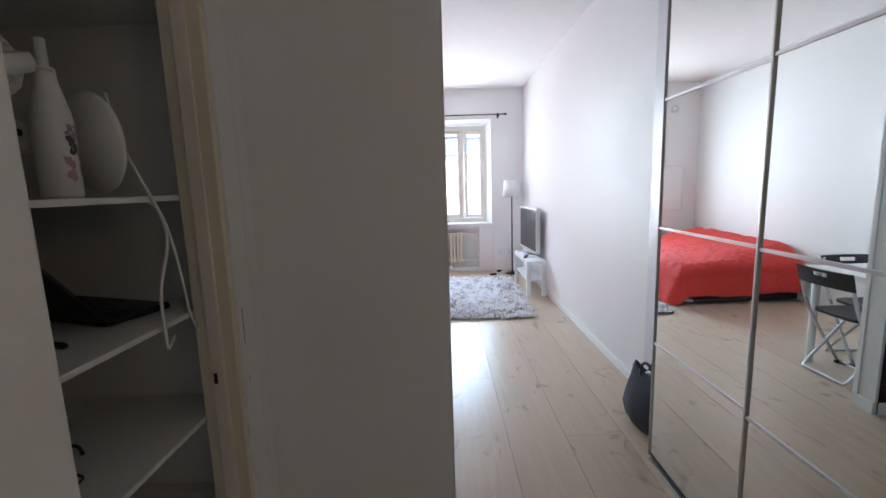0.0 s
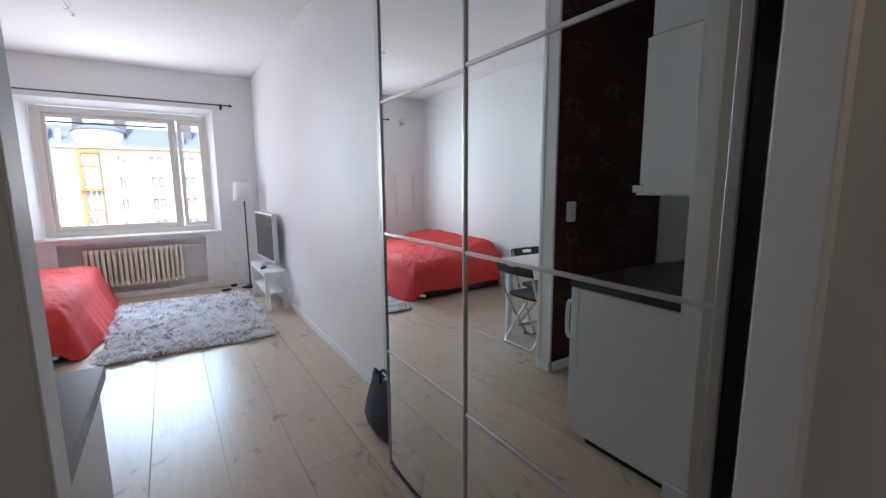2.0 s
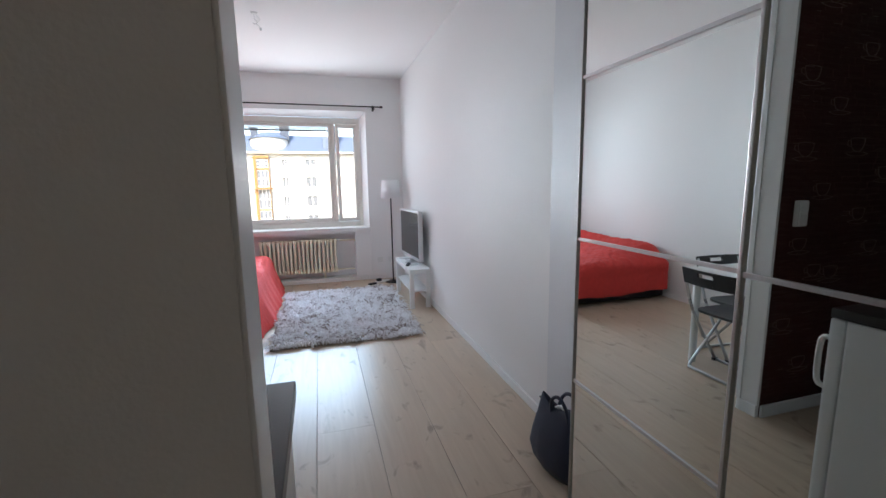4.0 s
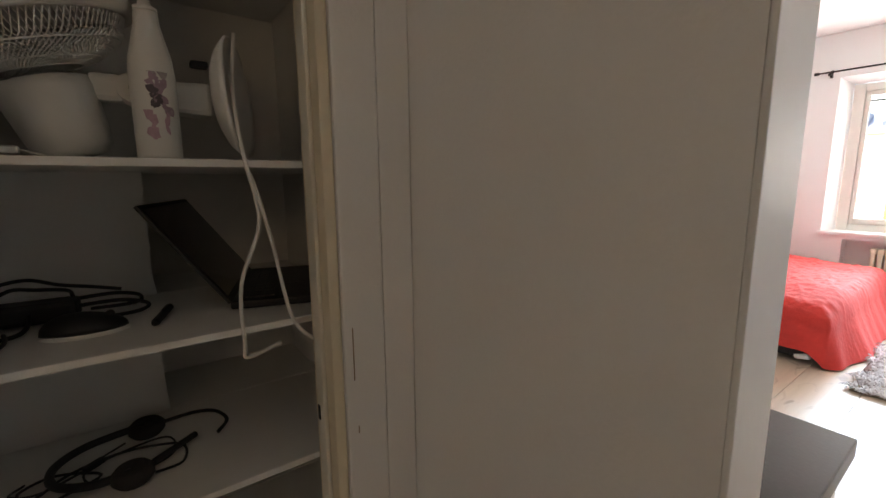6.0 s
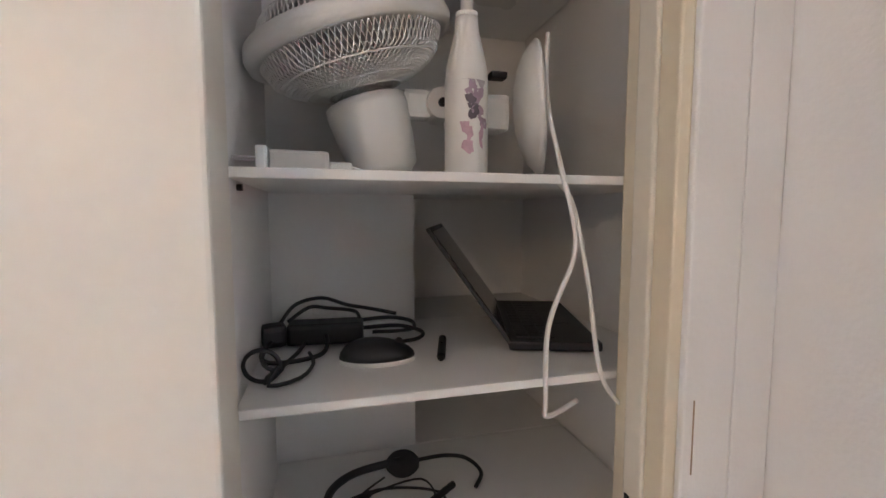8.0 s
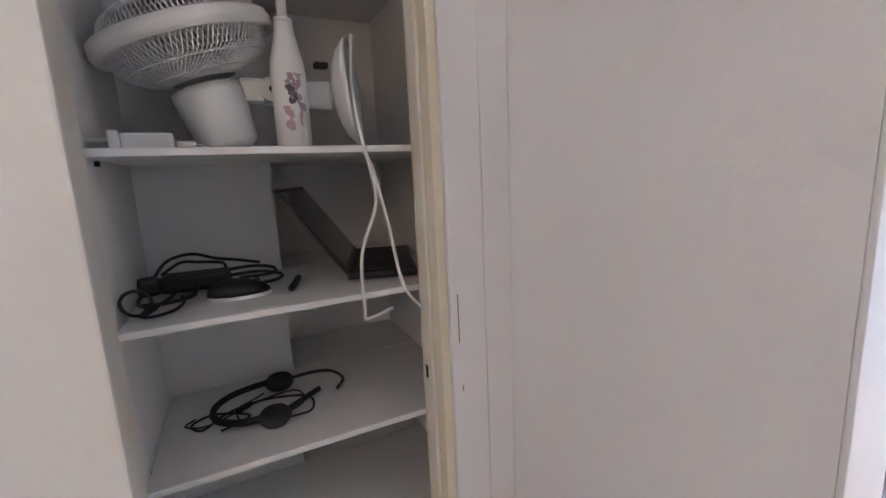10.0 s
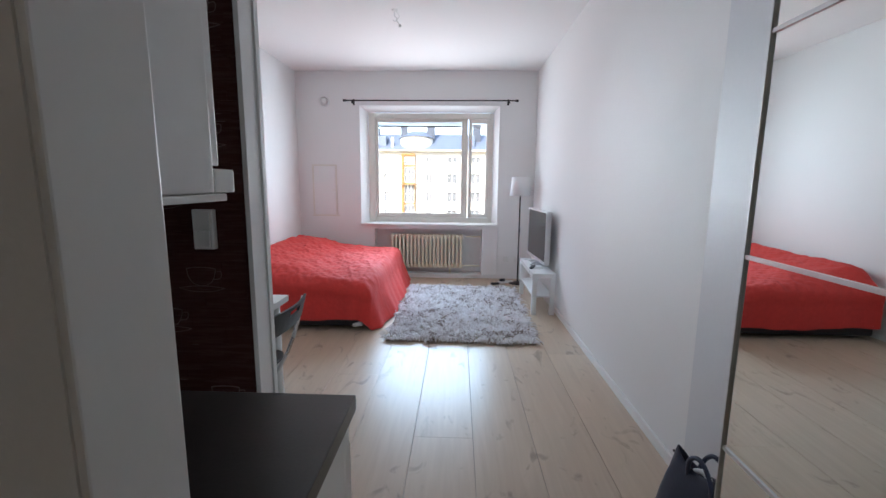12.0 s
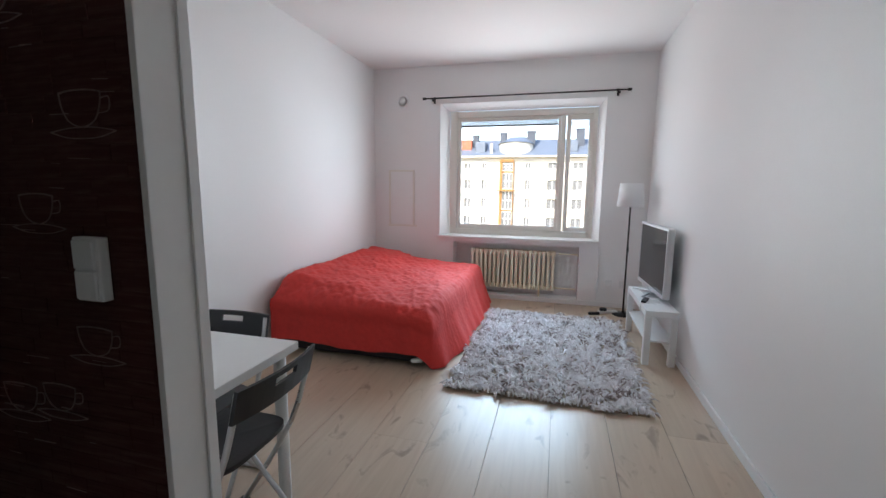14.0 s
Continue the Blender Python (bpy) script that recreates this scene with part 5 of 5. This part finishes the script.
# ---------------------------------------------------------------- floor planks, tiles and other pieces
def oak_material():
    m = bpy.data.materials.new("light_oak_laminate")
    m.use_nodes = True
    n, l = m.node_tree.nodes, m.node_tree.links
    p = n["Principled BSDF"]
    co, info = n.new("ShaderNodeTexCoord"), n.new("ShaderNodeObjectInfo")
    mul = n.new("ShaderNodeVectorMath")
    mul.operation = "MULTIPLY_ADD"
    mul.inputs[1].default_value = (1, 1, 1)
    shift = n.new("ShaderNodeVectorMath")
    shift.operation = "SCALE"
    shift.inputs[0].default_value = (37, 91, 13)
    l.new(info.outputs["Random"], shift.inputs["Scale"])
    l.new(co.outputs["Object"], mul.inputs[0]), l.new(shift.outputs[0], mul.inputs[2])
    st = n.new("ShaderNodeMapping")
    st.inputs["Scale"].default_value = (9, 0.7, 1)
    l.new(mul.outputs[0], st.inputs[0])
    grain = n.new("ShaderNodeTexNoise")
    grain.inputs["Scale"].default_value, grain.inputs["Detail"].default_value, grain.inputs["Distortion"].default_value = 3.0, 8, 0.6
    l.new(st.outputs[0], grain.inputs[0])
    ramp = n.new("ShaderNodeValToRGB")
    ramp.color_ramp.elements[0].position, ramp.color_ramp.elements[0].color = 0.30, (0.52, 0.395, 0.292, 1)
    ramp.color_ramp.elements[1].position, ramp.color_ramp.elements[1].color = 0.72, (0.585, 0.457, 0.34, 1)
    l.new(grain.outputs[0], ramp.inputs[0])
    # knots and dark streaks
    kt = n.new("ShaderNodeMapping")
    kt.inputs["Scale"].default_value = (7.0, 3.2, 1)
    l.new(mul.outputs[0], kt.inputs[0])
    knot = n.new("ShaderNodeTexNoise")
    knot.inputs["Scale"].default_value, knot.inputs["Detail"].default_value, knot.inputs["Distortion"].default_value = 1.15, 5, 1.2
    l.new(kt.outputs[0], knot.inputs[0])
    kr = n.new("ShaderNodeMapRange")
    kr.inputs["From Min"].default_value, kr.inputs["From Max"].default_value = 0.605, 0.72
    kr.inputs["To Min"].default_value, kr.inputs["To Max"].default_value = 0.0, 0.58
    l.new(knot.outputs[0], kr.inputs["Value"])
    mix = n.new("ShaderNodeMix")
    mix.data_type = "RGBA"
    l.new(kr.outputs[0], mix.inputs["Factor"]), l.new(ramp.outputs[0], mix.inputs["A"])
    mix.inputs["B"].default_value = (0.19, 0.13, 0.088, 1)
    tone = n.new("ShaderNodeMapRange")
    tone.inputs["To Min"].default_value, tone.inputs["To Max"].default_value = 0.93, 1.06
    l.new(info.outputs["Random"], tone.inputs["Value"])
    sc = n.new("ShaderNodeVectorMath")
    sc.operation = "SCALE"
    l.new(mix.outputs["Result"], sc.inputs[0]), l.new(tone.outputs[0], sc.inputs["Scale"])
    l.new(sc.outputs[0], p.inputs["Base Color"])
    rr = n.new("ShaderNodeMapRange")
    rr.inputs["To Min"].default_value, rr.inputs["To Max"].default_value = 0.27, 0.36
    l.new(grain.outputs[0], rr.inputs["Value"]), l.new(rr.outputs[0], p.inputs["Roughness"])
    bp = n.new("ShaderNodeBump")
    bp.inputs["Strength"].default_value, bp.inputs["Distance"].default_value = 0.05, 0.002
    l.new(grain.outputs[0], bp.inputs["Height"]), l.new(bp.outputs[0], p.inputs["Normal"])
    return m


OAK = oak_material()


def planks():
    floor = thing("floor", "light oak laminate floor with knots and fine joints", "floor", kind="structure")
    pitch, ln = 0.3255, 4.6
    meshes = {}

    def plank_mesh(w, l):
        key = (round(w, 3), round(l, 3))
        if key not in meshes:
            bm = box(0, w - 0.0022, 0, l - 0.0006, -0.012, 0.0, 0.0012)
            me = bpy.data.meshes.new("plank")
            bm.to_mesh(me), bm.free()
            me.materials.append(OAK)
            meshes[key] = me
        return meshes[key]
    start = 1.5305 - 7 * pitch
    for i in range(13):
        x0 = start + i * pitch
        off = (i * 1.93) % ln - ln
        y = off
        while y < 8.5:
            a, b = max(y, 0.10), min(y + ln, 8.55)
            if b - a > 0.05 and x0 < 3.3:
                ob = new("plank", plank_mesh(pitch, b - a))
                ob.location = (x0, a, 0)
                ob.parent = floor
            y += ln


planks()
